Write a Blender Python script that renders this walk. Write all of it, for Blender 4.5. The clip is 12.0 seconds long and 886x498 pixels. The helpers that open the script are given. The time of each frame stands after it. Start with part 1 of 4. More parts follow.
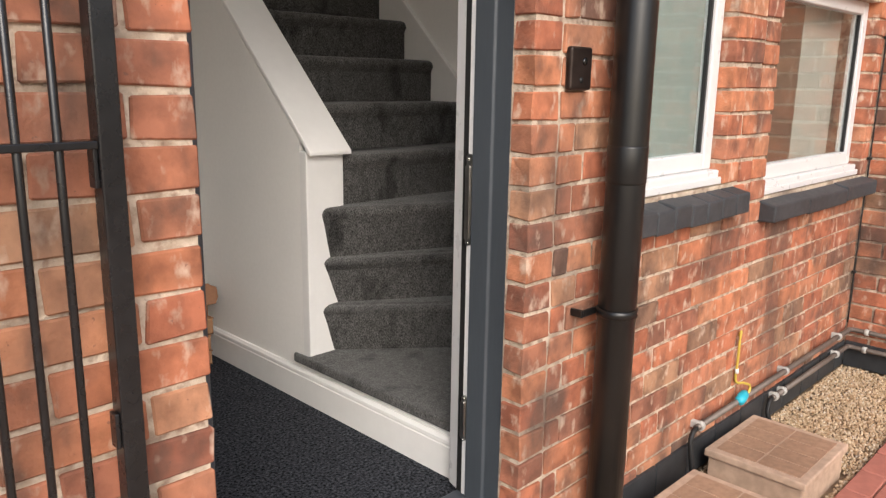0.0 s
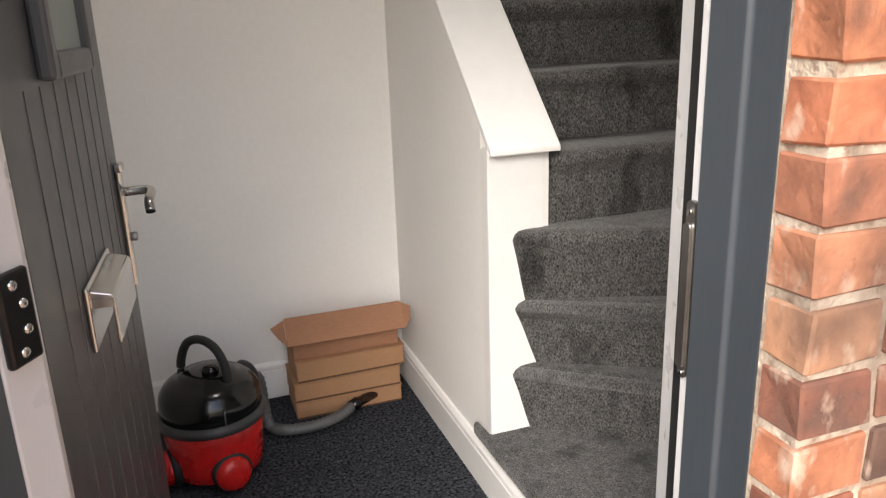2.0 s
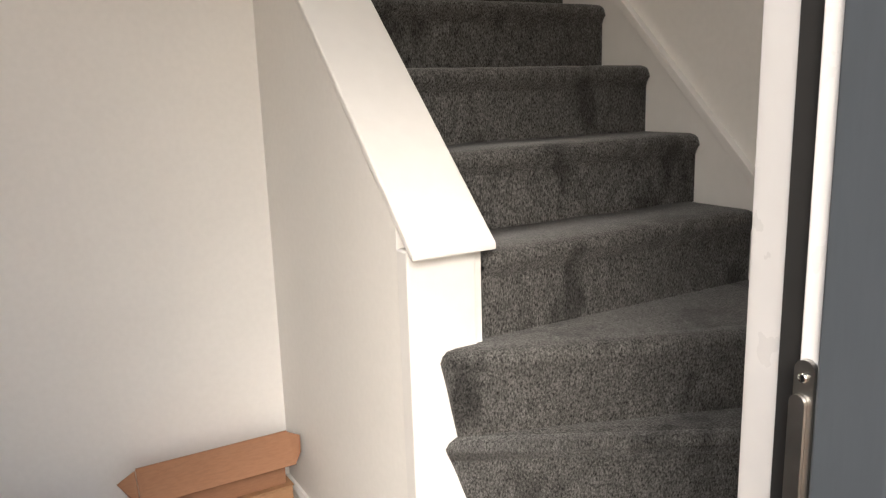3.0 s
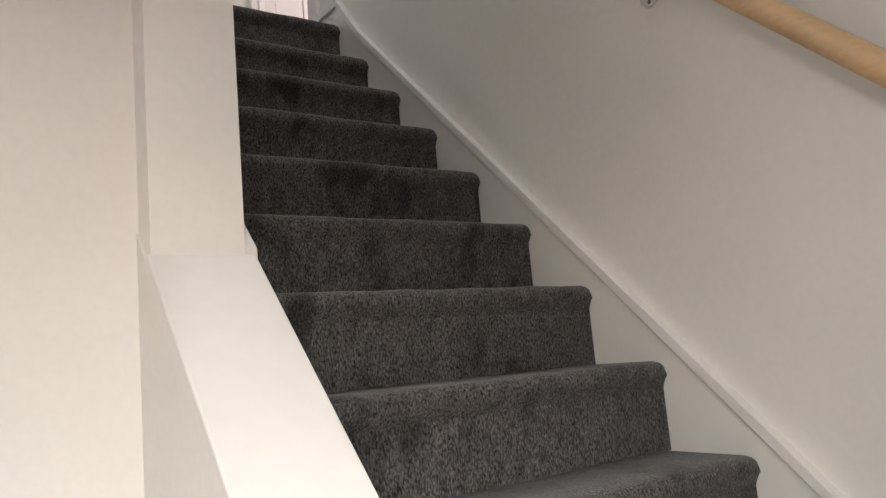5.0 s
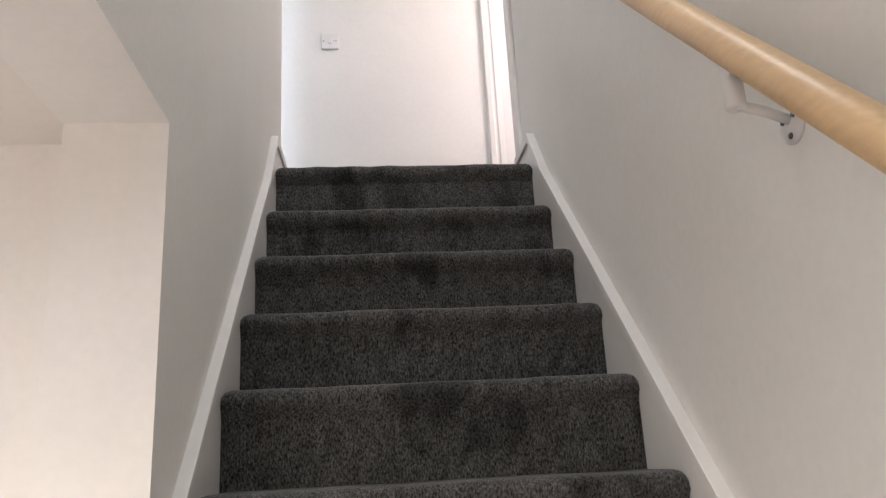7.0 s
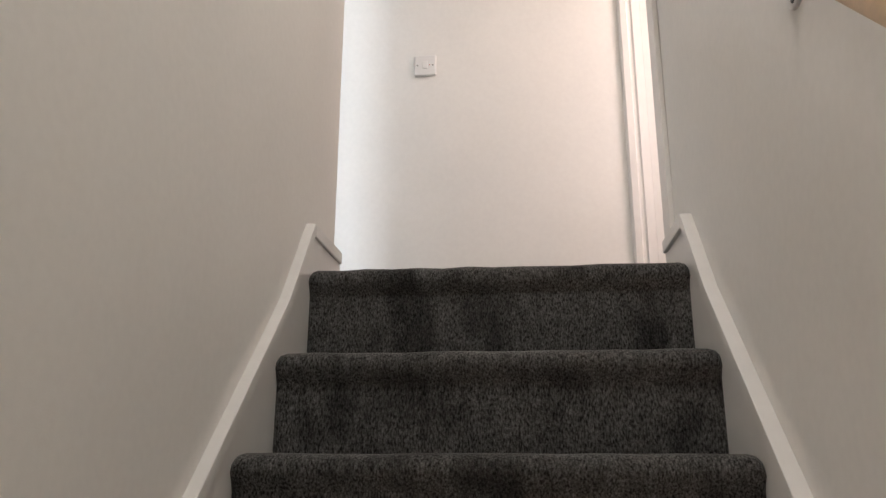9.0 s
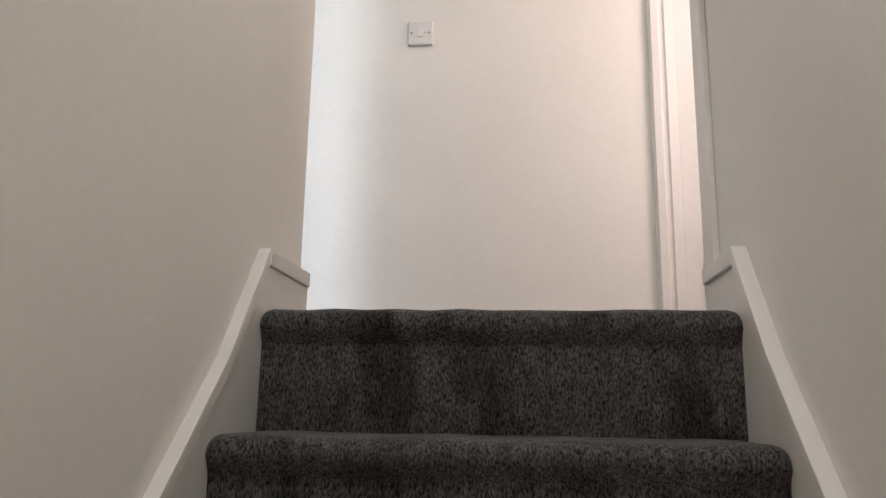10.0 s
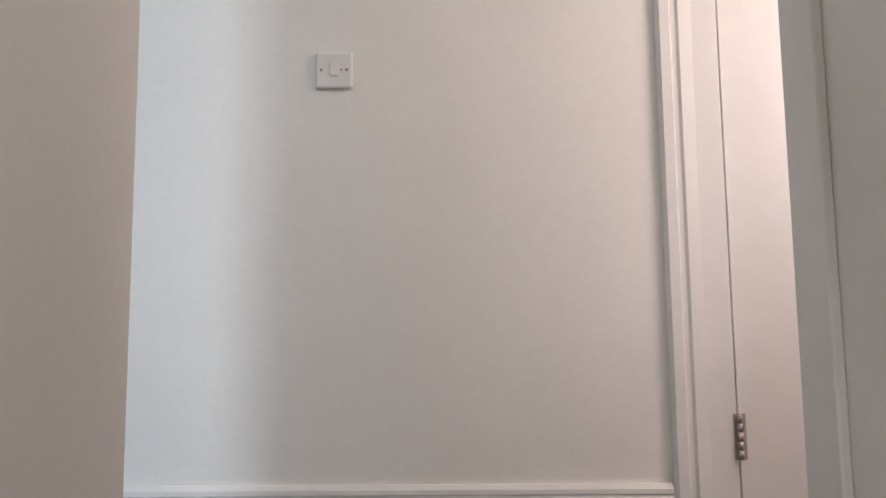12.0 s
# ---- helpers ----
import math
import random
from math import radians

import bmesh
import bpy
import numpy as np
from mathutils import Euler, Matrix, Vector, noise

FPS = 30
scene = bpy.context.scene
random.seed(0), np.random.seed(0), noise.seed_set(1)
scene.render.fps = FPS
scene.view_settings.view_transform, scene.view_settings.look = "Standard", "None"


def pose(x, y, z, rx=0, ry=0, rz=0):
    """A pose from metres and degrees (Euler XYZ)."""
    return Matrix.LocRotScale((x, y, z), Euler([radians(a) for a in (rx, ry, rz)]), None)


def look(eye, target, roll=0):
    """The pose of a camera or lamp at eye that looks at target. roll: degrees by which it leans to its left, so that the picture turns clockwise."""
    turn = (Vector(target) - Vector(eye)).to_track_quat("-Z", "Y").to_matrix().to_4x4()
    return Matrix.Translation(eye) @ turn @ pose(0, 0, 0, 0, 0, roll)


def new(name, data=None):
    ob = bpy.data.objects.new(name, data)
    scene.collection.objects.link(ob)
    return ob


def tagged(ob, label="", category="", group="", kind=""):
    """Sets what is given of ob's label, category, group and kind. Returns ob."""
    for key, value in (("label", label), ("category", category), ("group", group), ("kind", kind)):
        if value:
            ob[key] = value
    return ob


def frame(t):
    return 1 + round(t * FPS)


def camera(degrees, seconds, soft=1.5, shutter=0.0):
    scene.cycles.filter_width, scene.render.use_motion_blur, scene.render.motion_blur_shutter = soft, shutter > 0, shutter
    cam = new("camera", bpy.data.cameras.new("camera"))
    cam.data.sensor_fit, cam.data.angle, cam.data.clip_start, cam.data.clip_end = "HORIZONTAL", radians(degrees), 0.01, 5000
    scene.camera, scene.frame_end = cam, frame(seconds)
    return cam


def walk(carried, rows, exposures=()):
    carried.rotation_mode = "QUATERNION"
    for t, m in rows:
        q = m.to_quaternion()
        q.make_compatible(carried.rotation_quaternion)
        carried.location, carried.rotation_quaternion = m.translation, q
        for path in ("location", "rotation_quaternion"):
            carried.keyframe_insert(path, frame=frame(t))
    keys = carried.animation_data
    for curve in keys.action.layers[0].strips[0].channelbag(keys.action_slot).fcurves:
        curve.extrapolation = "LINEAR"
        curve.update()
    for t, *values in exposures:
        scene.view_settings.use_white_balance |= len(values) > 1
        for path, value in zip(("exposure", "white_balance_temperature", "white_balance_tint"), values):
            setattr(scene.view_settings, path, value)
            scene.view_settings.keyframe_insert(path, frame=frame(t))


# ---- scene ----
FOV = 60.81
cam = camera(FOV, 12.0, soft=1.35)
ROWS = [
    (0.0, -0.618, -1.208, 1.254, -44.984, -12.539, -0.900),
    (0.5, -0.370, -1.032, 1.262, -40.500, -13.917, -0.979),
    (1.0, -0.119, -0.858, 1.261, -33.578, -16.012, -0.071),
    (1.5, 0.179, -0.760, 1.294, -22.040, -17.011, 1.303),
    (2.0, 0.274, -0.599, 1.301, -19.840, -16.840, 1.955),
    (2.5, 0.306, -0.331, 1.281, -25.530, -14.957, 1.866),
    (3.0, 0.348, -0.157, 1.292, -30.240, -11.758, 1.761),
    (3.2, 0.395, -0.076, 1.294, -30.930, -9.396, 1.739),
    (4.8, 0.644, 0.527, 1.534, -34.881, 5.441, 4.836),
    (5.0, 0.679, 0.601, 1.590, -34.547, 8.206, 5.024),
    (5.5, 0.835, 0.688, 1.650, -27.398, 10.162, 4.297),
    (6.0, 1.032, 0.718, 1.701, -21.421, 11.413, 3.039),
    (6.5, 1.277, 0.749, 1.819, -13.732, 13.808, 3.126),
    (7.0, 1.487, 0.760, 1.956, -4.770, 15.939, 2.977),
    (7.2, 1.541, 0.779, 2.026, -2.102, 16.330, 2.702),
    (8.8, 1.660, 1.374, 2.450, 5.720, 15.864, -0.133),
    (9.0, 1.666, 1.440, 2.492, 6.062, 15.652, -0.168),
    (9.5, 1.648, 1.581, 2.643, 6.208, 14.249, -1.359),
    (10.0, 1.667, 1.750, 2.735, 6.322, 12.073, -0.951),
    (10.5, 1.603, 1.931, 2.924, 4.861, 9.244, 0.756),
    (11.0, 1.574, 2.047, 2.997, 1.534, 7.305, -0.383),
    (11.5, 1.619, 2.207, 3.147, 1.131, 6.991, -0.281),
    (12.0, 1.601, 2.368, 3.373, 1.371, 6.289, 0.623),
]
walk(cam, [(r[0], pose(r[1], r[2], r[3], 90 + r[5], r[6], r[4])) for r in ROWS],
     exposures=[(0.0, -0.1, 6150, 10), (1.0, 0.1, 6150, 10), (2.0, 0.48, 6100, 10), (3.2, 0.85, 6350, 10), (5.0, 1.55, 5950, 10), (7.0, 2.15, 5800, 10), (9.0, 1.95, 6250, 10), (10.5, 1.85, 6150, 10), (11.5, 1.65, 5950, 10), (12.0, 1.4, 6050, 10)])

# ---------------------------------------------------------------- light
world = bpy.data.worlds.new("overcast")
scene.world = world
world.use_nodes = True
wn = world.node_tree.nodes
sky = wn.new("ShaderNodeTexSky")
sky.sky_type = "NISHITA"
sky.sun_disc = False
sky.sun_elevation, sky.sun_rotation = radians(36), radians(215)
sky.air_density, sky.dust_density = 1.0, 4.0
wn["Background"].inputs["Strength"].default_value = 0.24
world.node_tree.links.new(sky.outputs[0], wn["Background"].inputs["Color"])
sun = new("sun", bpy.data.lights.new("sun", "SUN"))
sun.data.energy, sun.data.angle, sun.data.color = 1.95, radians(40), (1.0, 0.97, 0.92)
sun.matrix_world = look((-4.3, -7.2, 7.1), (0.8, 0, 0.8))


def opening_light(name, place, target, size, power, color):
    lamp = new(name, bpy.data.lights.new(name, "AREA"))
    lamp.data.shape, lamp.data.size, lamp.data.size_y = "RECTANGLE", size[0], size[1]
    lamp.data.energy, lamp.data.color = power, color
    lamp.matrix_world = look(place, target)
    return lamp


# lamp standing in for sky light through the unseen passage window
opening_light("passage_window_light", (0.55, 0.36, 4.35), (0.6, 4.2, 4.0), (0.7, 1.1), 12.0, (0.72, 0.86, 1.0))
# added warm fill lamp, set in an opening made for it
opening_light("landing_warm_fill", (3.05, 3.34, 4.35), (2.35, 4.1, 3.9), (0.55, 1.0), 6.0, (1.0, 0.76, 0.65))

# unseen lamp over the stair, added to light its walls from above
unseen_stair_lamp = new("unseen_stair_light", bpy.data.lights.new("unseen_stair_light", "AREA"))
unseen_stair_lamp.data.shape, unseen_stair_lamp.data.size = "DISK", 0.26
unseen_stair_lamp.data.energy, unseen_stair_lamp.data.color = 4.5, (1.0, 0.93, 0.85)
unseen_stair_lamp.matrix_world = look((1.6, 1.8, 5.14), (1.6, 1.8, 0))

# added fill lamp under the hall ceiling, unseen, to brighten hall and lower steps
hall_fill_lamp = new("hall_fill_light", bpy.data.lights.new("hall_fill_light", "AREA"))
hall_fill_lamp.data.shape, hall_fill_lamp.data.size = "DISK", 0.26
hall_fill_lamp.data.energy, hall_fill_lamp.data.color = 3.7, (1.0, 0.90, 0.80)
hall_fill_lamp.matrix_world = look((0.62, 0.80, 2.40), (0.62, 0.80, 0))

# ---------------------------------------------------------------- materials


def mat(name, rough=0.6, metal=0.0):
    m = bpy.data.materials.new(name)
    m.use_nodes = True
    b = m.node_tree.nodes["Principled BSDF"]
    b.inputs["Roughness"].default_value, b.inputs["Metallic"].default_value = rough, metal
    return m, m.node_tree, b


def tex(nt, kind, scale, coord="Object", stretch=(1, 1, 1), detail=4.0, shift=False):
    tc = nt.nodes.new("ShaderNodeTexCoord")
    mp = nt.nodes.new("ShaderNodeMapping")
    mp.inputs["Scale"].default_value = stretch
    nt.links.new(tc.outputs[coord], mp.inputs["Vector"])
    if shift:
        oi = nt.nodes.new("ShaderNodeObjectInfo")
        mul = nt.nodes.new("ShaderNodeMath")
        mul.operation = "MULTIPLY"
        mul.inputs[1].default_value = 37.0
        nt.links.new(oi.outputs["Random"], mul.inputs[0])
        nt.links.new(mul.outputs[0], mp.inputs["Location"])
    n = nt.nodes.new("ShaderNodeTex" + kind)
    n.inputs["Scale"].default_value = scale
    if kind == "Noise":
        n.inputs["Detail"].default_value = detail
    nt.links.new(mp.outputs[0], n.inputs["Vector"])
    return n.outputs["Fac"] if kind == "Noise" else n.outputs["Distance"] if kind == "Voronoi" else n.outputs[0]


def ramp(nt, src, stops):
    r = nt.nodes.new("ShaderNodeValToRGB")
    e = r.color_ramp.elements
    while len(e) < len(stops):
        e.new(0.5)
    for el, (p, c) in zip(e, stops):
        el.position, el.color = p, (*c, 1)
    nt.links.new(src, r.inputs[0])
    return r.outputs[0]


def mix(nt, a, b, fac, kind="MIX"):
    m = nt.nodes.new("ShaderNodeMix")
    m.data_type, m.blend_type = "RGBA", kind
    for sock, v in ((m.inputs[0], fac), (m.inputs[6], a), (m.inputs[7], b)):
        if isinstance(v, (int, float)):
            sock.default_value = v
        elif isinstance(v, tuple):
            sock.default_value = (*v, 1)
        else:
            nt.links.new(v, sock)
    return m.outputs[2]


def bump(nt, b, src, strength, dist):
    n = nt.nodes.new("ShaderNodeBump")
    n.inputs["Strength"].default_value, n.inputs["Distance"].default_value = strength, dist
    nt.links.new(src, n.inputs["Height"])
    nt.links.new(n.outputs[0], b.inputs["Normal"])


def plain(name, color, rough=0.5, metal=0.0, vary=0.08, scale=30.0, bumps=0.0, stretch=(1, 1, 1)):
    """A painted, moulded or metal surface with slight mottling at two scales."""
    m, nt, b = mat(name, rough, metal)
    lo, hi = tuple(c * (1 - vary) for c in color), tuple(min(1, c * (1 + vary)) for c in color)
    big = ramp(nt, tex(nt, "Noise", 2.3), [(0.3, lo), (0.7, hi)])
    fine = ramp(nt, tex(nt, "Noise", scale, stretch=stretch), [(0.35, (1 - vary,) * 3), (0.65, (1, 1, 1))])
    nt.links.new(mix(nt, big, fine, 1.0, "MULTIPLY"), b.inputs["Base Color"])
    r = nt.nodes.new("ShaderNodeMapRange")
    r.inputs[3].default_value, r.inputs[4].default_value = max(0.03, rough - 0.08), min(1, rough + 0.08)
    nt.links.new(tex(nt, "Noise", scale * 0.7), r.inputs[0])
    nt.links.new(r.outputs[0], b.inputs["Roughness"])
    if bumps:
        bump(nt, b, tex(nt, "Noise", scale * 6, stretch=stretch), bumps, 0.002)
    return m


def carpet(name, dark, light, patch, sheen, grain, relief=0.35):
    """Cut pile: fine upright tufts, loose clumps and patches brushed against the pile."""
    m, nt, b = mat(name, 1.0)
    tuft = ramp(nt, tex(nt, "Noise", grain, stretch=(1, 1, 0.45), detail=2), [(0.30, dark), (0.72, light)])
    fleck = ramp(nt, tex(nt, "Noise", grain * 2.1, detail=1), [(0.36, (0.62,) * 3), (0.66, (1.25,) * 3)])
    brush = ramp(nt, tex(nt, "Noise", 8, stretch=(1.0, 1.0, 0.55), detail=7), [(0.34, (patch,) * 3), (0.45, (1, 1, 1))])
    clump = ramp(nt, tex(nt, "Noise", 38, stretch=(1, 1, 0.5), detail=5), [(0.35, (0.80,) * 3), (0.62, (1.10,) * 3)])
    col = mix(nt, mix(nt, mix(nt, tuft, fleck, 1.0, "MULTIPLY"), brush, 1.0, "MULTIPLY"), clump, 1.0, "MULTIPLY")
    nt.links.new(col, b.inputs["Base Color"])
    b.inputs["Specular IOR Level"].default_value = 0.05
    b.inputs["Sheen Weight"].default_value = sheen
    b.inputs["Sheen Roughness"].default_value = 0.5
    bump(nt, b, tex(nt, "Noise", grain * 0.7, detail=3), relief, 0.008)
    return m


def stains(nt, col, dark, strength):
    """Broad weather stains that run on across bricks and joints."""
    geo = nt.nodes.new("ShaderNodeNewGeometry")
    mp = nt.nodes.new("ShaderNodeMapping")
    mp.inputs["Scale"].default_value = (1.0, 1.0, 0.55)
    nt.links.new(geo.outputs["Position"], mp.inputs["Vector"])
    out = col
    for scale, lo, hi, k in ((3.2, 0.50, 0.68, strength), (13.0, 0.55, 0.70, strength * 0.8)):
        n = nt.nodes.new("ShaderNodeTexNoise")
        n.inputs["Scale"].default_value, n.inputs["Detail"].default_value = scale, 8.0
        nt.links.new(mp.outputs[0], n.inputs["Vector"])
        f = ramp(nt, n.outputs["Fac"], [(lo, (0, 0, 0)), (hi, (k, k, k))])
        out = mix(nt, out, dark, f)
    return out


def brick_material(name, island=False):
    m, nt, b = mat(name, 0.9)
    if island:
        rnd = nt.nodes.new("ShaderNodeNewGeometry").outputs["Random Per Island"]
    else:
        rnd = nt.nodes.new("ShaderNodeObjectInfo").outputs["Random"]
    base = ramp(nt, rnd, [(0.0, (0.33, 0.115, 0.066)), (0.16, (0.43, 0.155, 0.084)), (0.34, (0.51, 0.21, 0.11)), (0.48, (0.28, 0.105, 0.066)),
                          (0.62, (0.54, 0.25, 0.14)), (0.74, (0.39, 0.15, 0.09)), (0.83, (0.15, 0.085, 0.062)), (0.92, (0.36, 0.21, 0.13)), (1.0, (0.48, 0.24, 0.14))])
    cloud = ramp(nt, tex(nt, "Noise", 14, shift=True, detail=6), [(0.30, (0.52, 0.50, 0.48)), (0.62, (1.10, 1.07, 1.02))])
    col = mix(nt, base, cloud, 1.0, "MULTIPLY")
    soot = ramp(nt, tex(nt, "Noise", 5, shift=True, detail=5), [(0.56, (0, 0, 0)), (0.72, (1, 1, 1))])
    col = mix(nt, col, (0.10, 0.065, 0.05), mix(nt, (0, 0, 0), soot, 0.72))
    lime = ramp(nt, tex(nt, "Noise", 26, shift=True, stretch=(1, 1, 0.6), detail=8), [(0.57, (0, 0, 0)), (0.72, (0.8, 0.8, 0.8))])
    col = mix(nt, col, (0.60, 0.46, 0.35), lime)
    chip = ramp(nt, tex(nt, "Noise", 90, shift=True, detail=3), [(0.70, (0, 0, 0)), (0.74, (0.6, 0.6, 0.6))])
    col = mix(nt, col, (0.16, 0.08, 0.06), chip)
    col = stains(nt, col, (0.085, 0.055, 0.042), 0.75)
    nt.links.new(col, b.inputs["Base Color"])
    bump(nt, b, tex(nt, "Noise", 70, shift=True, detail=8), 0.6, 0.006)
    return m


def mortar_material():
    m, nt, b = mat("mortar", 0.95)
    c = ramp(nt, tex(nt, "Noise", 24, detail=8), [(0.3, (0.38, 0.29, 0.21)), (0.7, (0.68, 0.58, 0.46))])
    c = mix(nt, c, (0.26, 0.17, 0.12), ramp(nt, tex(nt, "Noise", 45, detail=6), [(0.52, (0, 0, 0)), (0.66, (0.8, 0.8, 0.8))]))
    nt.links.new(stains(nt, c, (0.10, 0.07, 0.055), 0.8), b.inputs["Base Color"])
    bump(nt, b, tex(nt, "Noise", 120, detail=8), 0.8, 0.006)
    return m


def glass_material():
    m, nt, b = mat("window_glass", 0.03)
    b.inputs["Base Color"].default_value = (0.9, 0.95, 0.93, 1)
    b.inputs["Transmission Weight"].default_value = 1.0
    b.inputs["IOR"].default_value = 1.45
    return m


WALL = plain("warm_white_emulsion", (0.84, 0.825, 0.795), 0.75, vary=0.025, scale=60, bumps=0.08)
GLOSS = plain("white_satin_gloss", (0.79, 0.78, 0.76), 0.38, vary=0.025, scale=25)
CEIL = plain("ceiling_white", (0.82, 0.79, 0.75), 0.85, vary=0.02, scale=50)
UPVC = plain("white_upvc", (0.66, 0.66, 0.66), 0.3, vary=0.02)
CARPET = carpet("charcoal_stair_carpet", (0.013, 0.0128, 0.0125), (0.166, 0.163, 0.157), 0.46, 0.18, 300)
MAT = carpet("black_entrance_carpet", (0.0008, 0.0008, 0.001), (0.085, 0.089, 0.102), 0.85, 0.0, 105, 0.9)
BRICK = brick_material("red_brick")
BRICK_FAR = brick_material("red_brick_far", True)
MORTAR = mortar_material()
GREY = plain("anthracite_frame", (0.055, 0.064, 0.075), 0.38, vary=0.07, scale=18, stretch=(8, 8, 1))
DOORGREY = plain("anthracite_door_skin", (0.062, 0.066, 0.070), 0.32, vary=0.12, scale=30, bumps=0.35, stretch=(6, 6, 0.5))
BLACKPAINT = plain("black_gloss_paint", (0.012, 0.012, 0.013), 0.28, vary=0.3, scale=40, bumps=0.1)
BLACKPVC = plain("black_downpipe", (0.008, 0.008, 0.008), 0.32, vary=0.2, scale=20)
SILLPAINT = plain("slate_grey_sill_paint", (0.045, 0.05, 0.056), 0.55, vary=0.25, scale=40, bumps=0.4)
PLINTH = plain("black_bitumen_plinth", (0.03, 0.032, 0.035), 0.6, vary=0.3, scale=20, bumps=0.4)
RUBBER = plain("black_rubber", (0.012, 0.012, 0.012), 0.6, vary=0.2)
CHROME = plain("polished_chrome", (0.62, 0.61, 0.58), 0.16, 1.0, vary=0.05)
STEEL = plain("dull_steel", (0.42, 0.41, 0.39), 0.35, 1.0, vary=0.15)
HINGE = plain("painted_hinge_steel", (0.50, 0.44, 0.40), 0.45, 0.5, vary=0.2, scale=60)
RED = plain("red_plastic", (0.50, 0.012, 0.010), 0.28, vary=0.1)
BLACKPLASTIC = plain("black_glossy_plastic", (0.008, 0.008, 0.008), 0.16, vary=0.5, scale=90)
RIM = plain("charcoal_rim_plastic", (0.045, 0.045, 0.046), 0.45, vary=0.25, scale=50)
GREYPLASTIC = plain("grey_plastic", (0.10, 0.10, 0.10), 0.4, vary=0.1)
CARD = plain("brown_cardboard", (0.37, 0.205, 0.105), 0.85, vary=0.10, scale=60, stretch=(1, 1, 8))
CARDTOP = plain("reddish_cardboard", (0.33, 0.165, 0.09), 0.85, vary=0.12, scale=50, stretch=(1, 1, 6))
CARDGAP = plain("carton_gap_shade", (0.10, 0.052, 0.026), 0.9, vary=0.15)
PINE = plain("varnished_pine", (0.74, 0.52, 0.29), 0.42, vary=0.10, scale=14, stretch=(8, 1, 8))
PAVETILE = plain("brown_tile", (0.33, 0.205, 0.13), 0.85, vary=0.2, scale=40, bumps=0.4)
CONCRETE = plain("buff_concrete", (0.46, 0.33, 0.24), 0.9, vary=0.2, scale=30, bumps=0.5)
PAVER = plain("red_clay_paver", (0.40, 0.15, 0.11), 0.85, vary=0.15, scale=25, bumps=0.4)
SOIL = plain("gravel_bed", (0.22, 0.15, 0.09), 0.95, vary=0.3, scale=60, bumps=1.0)
PIPE = plain("weathered_copper_pipe", (0.16, 0.13, 0.11), 0.5, 0.4, vary=0.2)
CLIPGREY = plain("weathered_white_clip", (0.50, 0.49, 0.46), 0.5, vary=0.2, scale=50)
WHITEPLASTIC = plain("white_plastic", (0.78, 0.77, 0.76), 0.35, vary=0.03)
YELLOW = plain("yellow_sleeving", (0.55, 0.40, 0.06), 0.5)
BLUE = plain("turquoise_plastic", (0.03, 0.42, 0.55), 0.4)
BROWNPANEL = plain("brown_panel", (0.12, 0.065, 0.038), 0.9, vary=0.15, stretch=(6, 6, 0.3))
CREAMPANEL = plain("cream_panel", (0.40, 0.37, 0.32), 0.85, vary=0.05)
FROST = plain("frosted_film", (0.24, 0.28, 0.26), 0.5, vary=0.06, scale=4)
GLASS = glass_material()
SLATE = plain("grey_slate", (0.09, 0.09, 0.10), 0.7, vary=0.2)

# ---------------------------------------------------------------- mesh helpers


def add_box(bm, x0, x1, y0, y1, z0, z1, m=None):
    vs = [bm.verts.new((x, y, z)) for x in (x0, x1) for y in (y0, y1) for z in (z0, z1)]
    if m is not None:
        for v in vs:
            v.co = m @ v.co
    fs = [(0, 1, 3, 2), (4, 6, 7, 5), (0, 4, 5, 1), (2, 3, 7, 6), (0, 2, 6, 4), (1, 5, 7, 3)]
    return [bm.faces.new([vs[i] for i in f]) for f in fs]


def box(x0, x1, y0, y1, z0, z1, bevel=0.0, seg=2, m=None):
    bm = bmesh.new()
    add_box(bm, x0, x1, y0, y1, z0, z1, m)
    if bevel:
        bmesh.ops.bevel(bm, geom=bm.edges[:], offset=bevel, segments=seg, profile=0.5, affect="EDGES", clamp_overlap=True)
    return bm


def boxes(items, bevel=0.0):
    bm = bmesh.new()
    for it in items:
        add_box(bm, *it)
    if bevel:
        bmesh.ops.bevel(bm, geom=bm.edges[:], offset=bevel, segments=2, profile=0.5, affect="EDGES", clamp_overlap=True)
    return bm


def prism(poly, lo, hi, axis="z", bevel=0.0, seg=2):
    """A polygon swept along an axis. For x the polygon holds (y, z), for y (x, z), for z (x, y)."""
    bm = bmesh.new()

    def at(p, h):
        return {"x": (h, p[0], p[1]), "y": (p[0], h, p[1]), "z": (p[0], p[1], h)}[axis]
    a = [bm.verts.new(at(p, lo)) for p in poly]
    b = [bm.verts.new(at(p, hi)) for p in poly]
    n = len(poly)
    bm.faces.new(a)
    bm.faces.new(b[::-1])
    for i in range(n):
        bm.faces.new((a[i], b[i], b[(i + 1) % n], a[(i + 1) % n]))
    bmesh.ops.recalc_face_normals(bm, faces=bm.faces[:])
    if bevel:
        bmesh.ops.bevel(bm, geom=bm.edges[:], offset=bevel, segments=seg, profile=0.5, affect="EDGES", clamp_overlap=True)
    return bm


